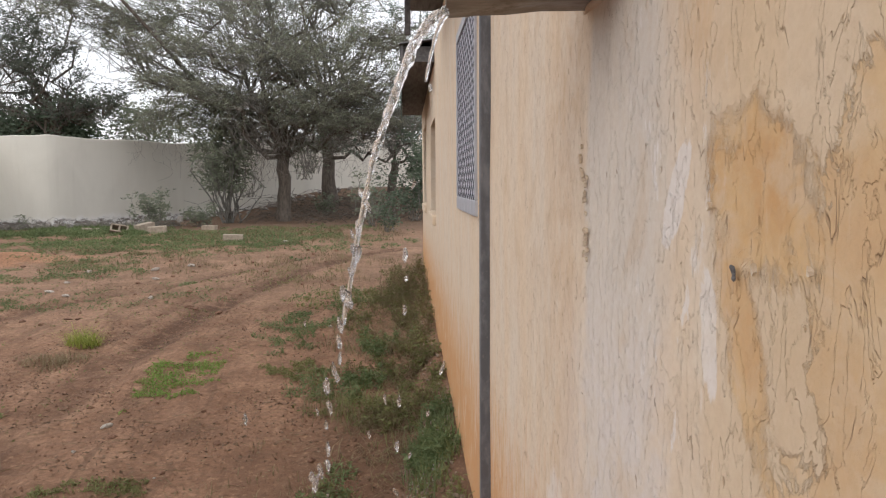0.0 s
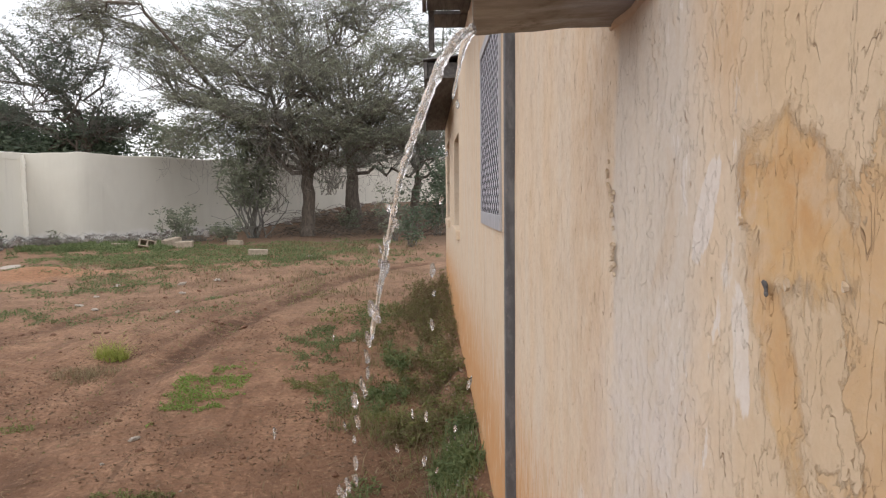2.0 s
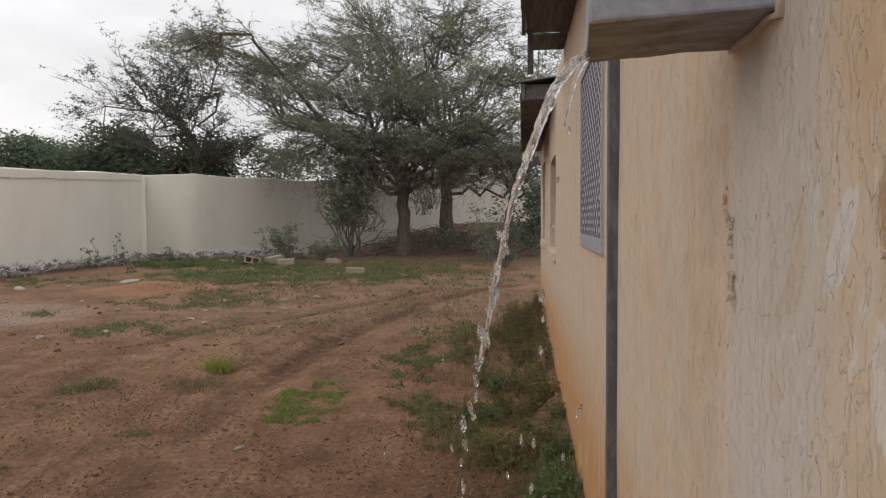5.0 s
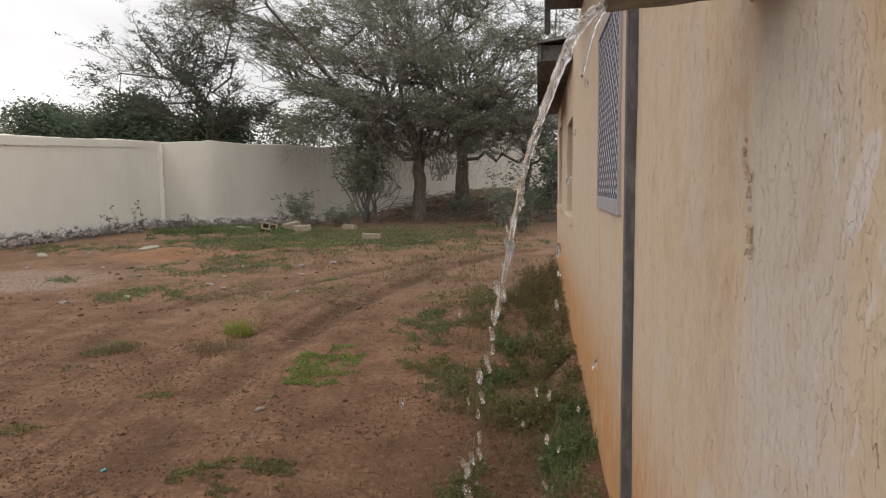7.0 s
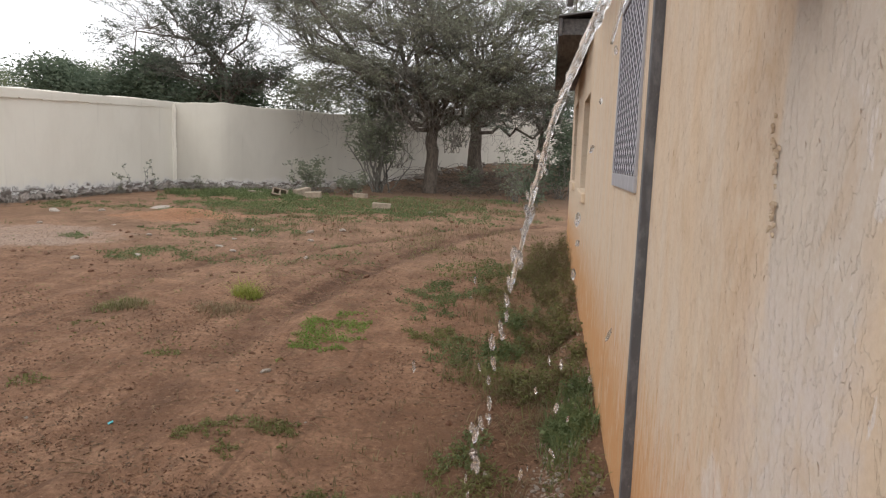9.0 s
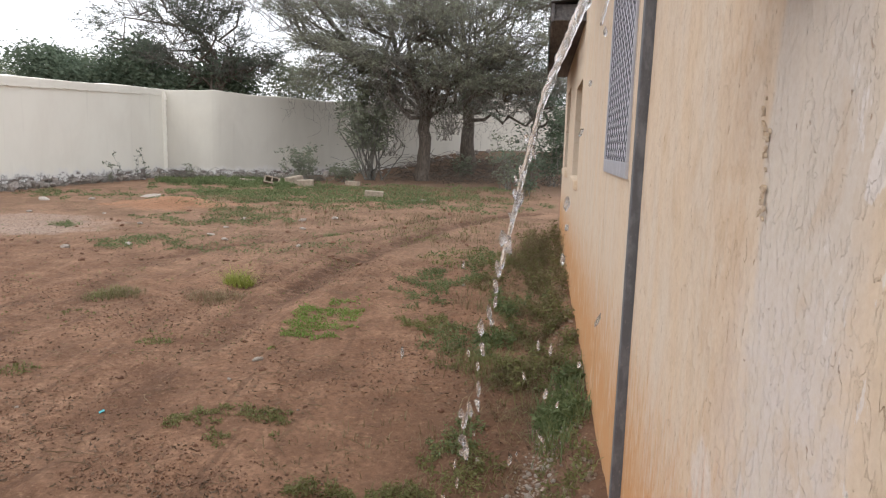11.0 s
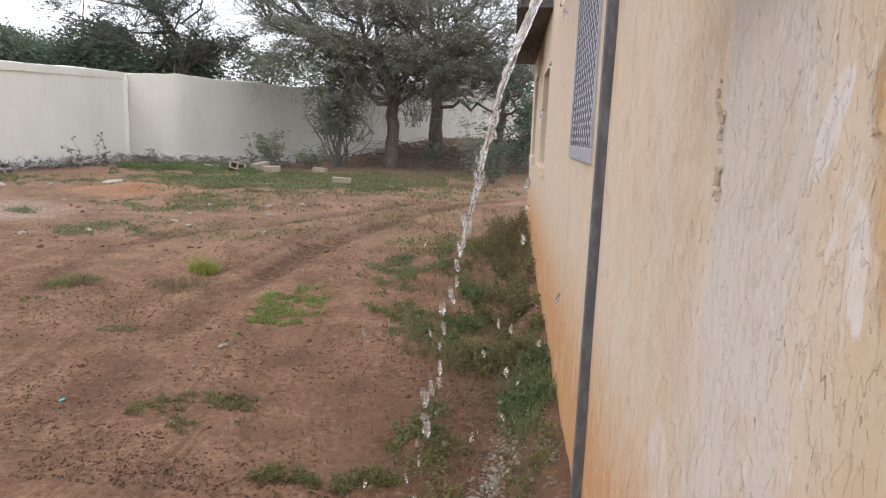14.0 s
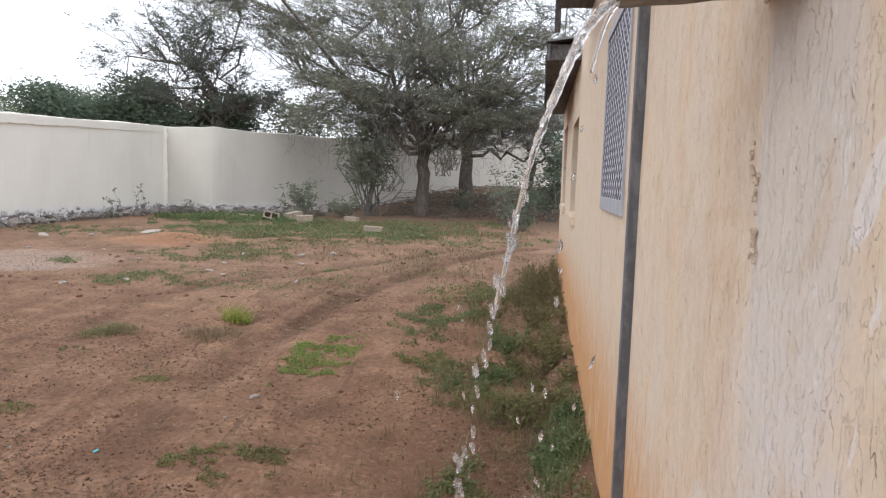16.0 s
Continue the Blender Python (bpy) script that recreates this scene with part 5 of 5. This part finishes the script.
bush("weed_bush", on_ground(-3.3, 26.6), 8, 0.8, 0.5, 700, 0.06, M_BUSH, "small bush below the second tree", r=0.011)
bush("corner_bush", on_ground(-0.75, 18.5), 10, 1.2, 0.55, 600, 0.055, M_HEDGE, "green bush growing at the end of the house", r=0.014)
bush("corner_bush", on_ground(-1.3, 21.0), 12, 1.5, 0.8, 420, 0.06, M_BUSH, "thin dry bush near the end of the house", r=0.014)
bush("corner_bush", on_ground(0.1, 24.0), 14, 2.6, 1.2, 2600, 0.07, M_HEDGE, "green bush growing at the end of the house", r=0.016)
for x, y, h in ((-11.9, 17.4, 0.75), (-11.8, 18.6, 0.95), (-11.4, 20.6, 0.7)):
    bush("wall_weed", on_ground(x, y), 3, h, 0.22, 60, 0.045, M_BUSH, "thin upright weed before the whitewashed footing", r=0.008, category="weed", tw=4)

fw = []
for _ in range(950):
    k = rng.random()
    x, y = (-12.35 + 0.35 * rng.random(), 13 + 8.4 * k) if rng.random() < 0.3 else (-12.2 + 4.8 * k, 21.2 + 1.2 * k * k + 0.5 * rng.random() - 0.4)
    p = np.array([x, y, float(gz(x, y))])
    fw.append((curve(p, p + np.array([rng.normal(0, 0.18), rng.normal(0, 0.18), 0.06 + 0.26 * rng.random() ** 2]), 5, 0.15, 0.3), 0.007, 0.004))
V, F = tubes(fw, 3)
tagged(new("dead_weeds", mesh("dead_weeds", V, F, M_TWIG)), "dead grey weed stalks along the wall footing", "weeds", kind="stuff")

# brush heap and litter of twigs below the trees
bp = []
for _ in range(520):
    x, y = -5.6 + 5.6 * rng.random(), 23.0 + 9.0 * rng.random()
    p = np.array([x, y, float(gz(x, y)) + 0.02 + 0.22 * rng.random()])
    d = np.array([rng.normal(0, 0.6), rng.normal(0, 0.5), rng.normal(0, 0.12)])
    bp.append((curve(p - d, p + d, 5, 0.12, 0.3), 0.012, 0.005))
V, F = tubes(bp, 3)
tagged(new("brushwood", mesh("brushwood", V, F, M_BARK)), "fallen twigs and brush on the mound below the trees", "brushwood", kind="stuff")


def hedge(name, x0, x1, y, z_top, n, mat, label, size=0.1):
    t = empty(name, (0.5 * (x0 + x1), y, 0.2), label, "hedge", kind="stuff")
    x = x0 + (x1 - x0) * rng.random(n)
    prof = z_top * (0.72 + 0.32 * vnoise(x, x * 0 + y, 0.45) + 0.12 * vnoise(x, x * 0 + y, 1.7))
    yy = y + rng.normal(0, 0.9, n)
    z = 0.6 + (prof - 0.6) * np.sqrt(rng.random(n))
    V, F = leaf_quads(np.stack([x, yy, z], -1), size, 0.25, 0.8)
    ob = part("foliage", mesh("foliage", V, F, mat), t)
    ob.matrix_parent_inverse = Matrix.Translation(-t.location)
    paths = [(curve((a, y, 0), (a + rng.normal(0, 0.6), y + rng.normal(0, 0.5), z_top * 0.8), 6, 0.06, 0.2), 0.05, 0.015) for a in np.linspace(x0, x1, int((x1 - x0) / 1.1) + 2)]
    V, F = tubes(paths, 5)
    ob = part("stems", mesh("stems", V, F, M_BARK, True), t)
    ob.matrix_parent_inverse = Matrix.Translation(-t.location)


hedge("hedge", -24.0, -13.2, 29.5, 5.25, 50000, M_HEDGE, "dense dark green hedge behind the boundary wall")
hedge("hedge", -12.9, -10.3, 31.5, 4.75, 5500, M_BUSH, "yellow-green foliage behind the boundary wall", 0.09)
hedge("hedge", -60, -34, 52, 7.3, 48000, M_FAR_HEDGE, "distant green tree line beyond the wall", 0.1)

# slender mast far off
mast = empty("mast", (-19.5, 60, 0), "distant slender lattice mast against the sky", "mast")
pp = [(np.array([(-19.7, 60, 0), (-19.6, 60, 6), (-19.55, 60, 12.3)]), 0.03, 0.02), (np.array([(-19.2, 60, 0), (-19.3, 60, 6), (-19.35, 60, 12.3)]), 0.03, 0.02)]
V, F = tubes(pp + [(np.array([(-19.62, 60, z), (-19.45, 60, z + 0.2), (-19.3, 60, z + 0.4)]), 0.014, 0.014) for z in np.arange(4, 12, 0.6)], 4)
part("lattice", mesh("lattice", V, F, M_POLE), mast).matrix_parent_inverse = Matrix.Translation((19.5, -60, 0))


# ---- ground cover ----
def blades(x, y, h, w, lean=0.5):
    """Grass blades, each two faces long and bent."""
    n = len(x)
    a = rng.random(n) * 2 * np.pi
    d = np.stack([np.cos(a), np.sin(a), 0 * a], -1)
    s = np.stack([-np.sin(a), np.cos(a), 0 * a], -1)
    L = (h * (0.5 + rng.random(n)))[:, None]
    k = (lean * (0.3 + rng.random(n)))[:, None]
    b = np.stack([x, y, gz(x, y) - 0.004], -1)
    up = np.array([[0, 0, 1.0]])
    m = b + up * L * 0.6 + d * L * k * 0.35
    t = b + up * L * (1.0 - 0.3 * k) + d * L * k
    ww = w * (0.6 + 0.8 * rng.random(n))[:, None]
    v = np.stack([b - s * ww * 0.5, b + s * ww * 0.5, m + s * ww * 0.4, m - s * ww * 0.4, t + s * ww * 0.08, t - s * ww * 0.08], 1).reshape(-1, 3)
    i = np.arange(n)[:, None] * 6
    f = np.concatenate([i + np.array([[0, 1, 2, 3]]), i + np.array([[3, 2, 4, 5]])], 0)
    return v, f


def low_leaves(x, y, h, size):
    """Flat leaves of creeping weeds."""
    c = np.stack([x, y, gz(x, y) + h * rng.random(len(x)) ** 1.5 + 0.004], -1)
    return leaf_quads(c, size, 0.004, 0.5)


def patch_points(n, cx, cy, rx, ry, thr=0.45, scale=3.0, edge=1.0):
    x, y = cx + rx * rng.uniform(-1.25, 1.25, n), cy + ry * rng.uniform(-1.25, 1.25, n)
    r = ((x - cx) / rx) ** 2 + ((y - cy) / ry) ** 2
    d = vnoise(x, y, scale) * 0.6 + vnoise(x, y, scale * 3.1) * 0.4
    keep = d > thr + 0.45 * smooth01((r - 0.25) / (1.1 * edge))
    return x[keep], y[keep]


def join(*vf):
    V, F, b = [], [], 0
    for v, f in vf:
        V.append(v), F.append(f + b)
        b += len(v)
    return np.concatenate(V), np.concatenate(F)


def cover(name, label, mat, pieces):
    V, F = join(*pieces)
    return tagged(new(name, mesh(name, V, F, mat)), label, "weeds", kind="stuff")


def mat_of(n, cx, cy, rx, ry, h, size, thr=0.45, scale=3.0, grass=0.1):
    x, y = patch_points(n, cx, cy, rx, ry, thr, scale)
    k = int(len(x) * grass)
    return join(low_leaves(x[k:], y[k:], h, size), blades(x[:k], y[:k], h * 1.5 * np.ones(k), size * 0.5, 0.7))


cover("bright_weeds", "bright green creeping weeds in a small patch on bare soil", M_BRIGHT, [mat_of(20000, -1.95, 5.3, 0.36, 0.85, 0.022, 0.009, 0.45, 6, 0.12)])
cover("creeping_weeds", "dusty green creeping weeds on red soil", M_WEED, [
    mat_of(15000, -1.78, 3.13, 0.38, 0.32, 0.02, 0.008, 0.46, 6.5, 0.08), mat_of(8000, -1.15, 5.3, 0.36, 0.3, 0.035, 0.010, 0.52, 6, 0.1),
    mat_of(4000, -1.0, 8.6, 0.8, 0.9, 0.05, 0.018, 0.48, 3.0), mat_of(5200, -1.1, 2.53, 0.2, 0.15, 0.035, 0.008, 0.46, 7, 0.1), mat_of(4600, -0.78, 2.58, 0.18, 0.15, 0.035, 0.008, 0.48, 7, 0.1), mat_of(1800, -0.62, 3.0, 0.2, 0.3, 0.03, 0.011, 0.45, 7), mat_of(1000, -3.8, 5.0, 0.35, 0.2, 0.02, 0.012, 0.5, 7),
    mat_of(700, -2.9, 4.35, 0.18, 0.12, 0.02, 0.012, 0.45, 7), mat_of(500, -3.3, 3.6, 0.15, 0.12, 0.03, 0.012, 0.45, 7), mat_of(5000, -2.4, 10.6, 1.4, 1.6, 0.03, 0.016, 0.56, 3.0), mat_of(1000, -2.6, 7.7, 0.5, 0.5, 0.03, 0.013, 0.54, 5),
    mat_of(3000, -0.75, 4.6, 0.3, 0.5, 0.05, 0.012, 0.48, 6), mat_of(6000, -2.6, 7.5, 2.6, 4.5, 0.012, 0.009, 0.66, 5)])
sx, sy = patch_points(9000, -0.38, 6.0, 0.42, 3.6, 0.45, 4.0)
sx = np.minimum(sx, -0.02)
cover("straw_mat", "matted straw and dead grass between the weeds by the wall", M_DRY, [blades(sx, sy, 0.05 * np.ones(len(sx)), 0.004, 2.6)])
gx2, gy2 = patch_points(3500, -0.42, 5.4, 0.5, 2.6, 0.5, 4.0)
gx2 = np.minimum(gx2, -0.02)
cover("wall_grass", "thin green grass blades among the weeds by the wall", M_WEED, [blades(gx2, gy2, 0.07 * np.ones(len(gx2)), 0.004, 1.9)])
cover("foot_weeds", "low dull weeds in the damp soil by the house wall", M_WEED, [mat_of(4500, -0.14, 2.95, 0.13, 0.75, 0.05, 0.010, 0.44, 8), mat_of(3500, -0.5, 2.75, 0.16, 0.5, 0.035, 0.010, 0.46, 8), mat_of(3000, -0.12, 3.9, 0.12, 0.6, 0.06, 0.011, 0.42, 7)])
cover("path_weeds", "green weed mats between the wheel track and the house", M_LAWN, [mat_of(30000, -1.3, 6.8, 0.62, 1.2, 0.04, 0.011, 0.53, 4.5, 0.1), mat_of(9000, -0.95, 8.6, 0.8, 0.9, 0.05, 0.014, 0.47, 3.4), mat_of(5000, -0.85, 4.9, 0.35, 0.5, 0.05, 0.011, 0.44, 6), mat_of(3000, -0.62, 3.2, 0.2, 0.3, 0.03, 0.010, 0.45, 7)])
cover("yard_weeds", "low green weeds spreading over the far yard", M_LAWN, [
    mat_of(12000, -5.5, 8.5, 1.0, 0.7, 0.035, 0.013, 0.47, 4.0), mat_of(30000, -5.8, 11.5, 1.6, 1.6, 0.035, 0.015, 0.5, 3.2), mat_of(90000, -5.8, 16.8, 4.2, 3.3, 0.05, 0.023, 0.36, 1.9),
    mat_of(40000, -9.2, 19.2, 2.6, 1.7, 0.11, 0.03, 0.38, 1.8), mat_of(12000, -10.4, 14.3, 2.0, 1.0, 0.045, 0.02, 0.48, 2.6), mat_of(2500, -7.5, 9.7, 0.4, 0.22, 0.05, 0.013, 0.42, 5), mat_of(26000, -2.2, 15.6, 2.6, 2.2, 0.04, 0.02, 0.49, 2.6),
    mat_of(22000, -3.0, 20.0, 3.2, 2.2, 0.05, 0.025, 0.49, 2.2), mat_of(16000, -6.5, 12.0, 5.0, 5.0, 0.02, 0.013, 0.62, 3.5), mat_of(16000, -4.2, 9.0, 2.2, 1.2, 0.03, 0.013, 0.53, 2.8), mat_of(16000, -6.2, 13.6, 3.4, 1.1, 0.035, 0.017, 0.48, 2.4)])
cover("dry_grass", "dry straw-coloured grass scattered over the yard", M_DRY, [
    mat_of(5500, -4.6, 12.0, 2.0, 1.6, 0.05, 0.020, 0.52, 3.0, 0.7), mat_of(4000, -0.6, 5.4, 0.5, 2.4, 0.07, 0.010, 0.52, 4.0, 0.9), mat_of(14000, -3.0, 18.0, 3.8, 3.2, 0.07, 0.026, 0.46, 2.0, 0.8),
    mat_of(8000, -1.8, 11.8, 1.6, 2.8, 0.05, 0.016, 0.48, 2.6, 0.8), mat_of(2500, -1.1, 3.1, 0.7, 0.7, 0.03, 0.009, 0.52, 6.0, 0.6), mat_of(6000, -5.5, 14.2, 3.0, 1.0, 0.05, 0.024, 0.5, 2.4, 0.8)])


sprig_x, sprig_y = patch_points(5200, -3.2, 7.2, 3.0, 4.4, 0.5, 1.6)
open_soil = sprig_x < -0.9
cover("sprigs", "tiny scattered weed sprigs on the bare yard", M_WEED, [low_leaves(sprig_x[open_soil], sprig_y[open_soil], 0.02, 0.012), blades(sprig_x[open_soil][::3], sprig_y[open_soil][::3], 0.035 * np.ones(len(sprig_x[open_soil][::3])), 0.004, 1.4)])


def weed_plants(places):
    """Sprawling weeds: thin bent stalks from each root with small leaves on them."""
    paths, ends = [], []
    for x, y, h, w, n in places:
        root = np.array([x, y, float(gz(x, y)) - 0.01])
        for _ in range(n):
            a, q = rng.random() * 2 * np.pi, rng.random()
            tip = root + [np.cos(a) * w * q, np.sin(a) * w * q, h * (0.45 + 0.6 * rng.random()) * (1.1 - 0.6 * q)]
            tip[0] = min(tip[0], -0.015)
            st = curve(root, tip, 5, 0.08, 0.3, 0.14)
            st[:, 0] = np.minimum(st[:, 0], -0.012)
            paths.append((st, 0.0022, 0.0011))
            ends.append(st[1:])
            k = st[2]
            sd = curve(k, k + np.array([rng.normal(0, 0.3), rng.normal(0, 0.3), abs(rng.normal(0.15, 0.2))]) * h * 0.6, 3, 0.1)
            sd[:, 0] = np.minimum(sd[:, 0], -0.012)
            paths.append((sd, 0.0014, 0.0008))
            ends.append(sd)
    return tubes(paths, 3), np.concatenate(ends)


places = []
# clumps along the wall: middle (x, y), reach across and along, height, count
CLUMPS = [(-0.26, 4.2, 0.18, 0.26, 0.16, 26), (-0.2, 4.95, 0.13, 0.24, 0.18, 16), (-0.55, 5.15, 0.14, 0.18, 0.11, 11), (-0.2, 5.75, 0.15, 0.28, 0.2, 17), (-0.6, 6.1, 0.16, 0.26, 0.11, 10), (-0.2, 6.8, 0.15, 0.35, 0.27, 20),
          (-0.30, 7.9, 0.22, 0.6, 0.40, 44), (-0.62, 8.2, 0.2, 0.5, 0.18, 18), (-0.25, 9.3, 0.2, 0.7, 0.34, 26), (-0.85, 7.2, 0.2, 0.4, 0.1, 14)]
for cx, cy, rx, ry, hh, n in CLUMPS:
    for _ in range(n):
        x, y = min(-0.05, cx + rx * rng.normal() * 0.7), cy + ry * rng.normal() * 0.7
        places.append((x, y, hh * (0.6 + 0.6 * rng.random()), 0.10 + 0.14 * rng.random(), 9))
stalks, E = weed_plants(places)
cover("weed_stalks", "olive and dry stalks of weeds along the house wall", M_DRY, [stalks])
near_e = np.repeat(E[rng.integers(0, len(E), 5000)], 3, 0)
cover("wall_weeds", "dusty olive weeds standing along the foot of the house wall", M_WEED, [leaf_quads(near_e, 0.012, 0.013, 0.8)])
brown = E[(E[:, 0] > -0.6) & (E[:, 1] > 5.6)]
cover("browned_weeds", "brown seeding weeds leaning on the house wall", M_RUST_WEED, [leaf_quads(brown[rng.integers(0, len(brown), 4200)], 0.012, 0.014, 0.9)])
stalks, E = weed_plants([(-0.12 + 0.05 * rng.normal(), 3.38 + 0.2 * rng.normal(), 0.13, 0.09, 8) for _ in range(14)] + [(-0.7 + 0.12 * rng.normal(), 4.85 + 0.15 * rng.normal(), 0.13, 0.12, 8) for _ in range(12)] + [(-0.5 + 0.16 * rng.normal(), 5.9 + 0.2 * rng.normal(), 0.17, 0.12, 8) for _ in range(12)])
cover("green_clump", "fresh green leafy clumps at the foot of the wall", M_LAWN, [stalks, leaf_quads(E[rng.integers(0, len(E), 4200)], 0.013, 0.01, 0.8), blades(np.minimum(-0.02, -0.13 + 0.06 * rng.normal(size=700)), 3.38 + 0.22 * rng.normal(size=700), 0.09 * np.ones(700), 0.005, 0.8)])
# leaf litter, straw and bits of twig strewn over the soil
nl = 30000
ly = 2.4 + 16.0 * rng.random(nl) ** 1.5
lx = -0.05 - (4.0 + 0.45 * ly) * rng.random(nl) ** 1.1
keep = vnoise(lx, ly, 1.4) + 0.5 * vnoise(lx, ly, 5.0) > 0.62
lx, ly = lx[keep], ly[keep]
v, f = leaf_quads(np.stack([lx, ly, gz(lx, ly) + 0.004], -1), 0.010, 0.002, 0.3)
cover("leaf_litter", "brown leaf bits and straw strewn over the soil", M_LITTER, [(v, f)])
bits = []
for _ in range(900):
    x, y = -0.1 - 4.5 * rng.random() ** 1.3, 2.5 + 8 * rng.random() ** 1.3
    a, L = rng.random() * 6.28, 0.02 + 0.06 * rng.random()
    d = np.array([np.cos(a), np.sin(a), 0]) * L
    p = np.array([x, y, float(gz(x, y)) + 0.006])
    bits.append((curve(p - d, p + d, 4, 0.15), 0.0016, 0.001))
cover("straw_bits", "loose dry stalks lying on the soil", M_DRY, [tubes(bits, 3)])


def tuft(x, y, h, w, n, mat, label):
    a, q = rng.random(n) * 2 * np.pi, np.sqrt(rng.random(n))
    xx, yy = x + np.cos(a) * q * w, y + np.sin(a) * q * w
    V, F = blades(xx, yy, h * (1 - 0.5 * q) * (0.4 + 0.9 * rng.random(n)), 0.0045, 1.3)
    return tagged(new("grass_tuft", mesh("grass_tuft", V, F, mat)), label, "grass tuft", "grass tufts")


tuft(-3.18, 6.35, 0.2, 0.15, 420, M_LIME, "yellow-green grass tuft on the bare yard")
tuft(-3.12, 5.75, 0.11, 0.26, 420, M_DRY, "withered brown tuft beside the green one")
tuft(-4.05, 5.62, 0.10, 0.24, 460, M_WEED, "flattened grey-green tuft on bare soil")
tuft(-3.92, 5.6, 0.10, 0.2, 260, M_DRY, "withered brown tuft on bare soil")
tuft(-3.4, 10.1, 0.08, 0.14, 200, M_LAWN, "small green tuft on the yard")
tuft(-0.5, 4.3, 0.14, 0.28, 420, M_WEED, "sprawling grey-green weed near the house")
tuft(-0.32, 4.1, 0.13, 0.24, 320, M_DRY, "dry stalks near the house wall")
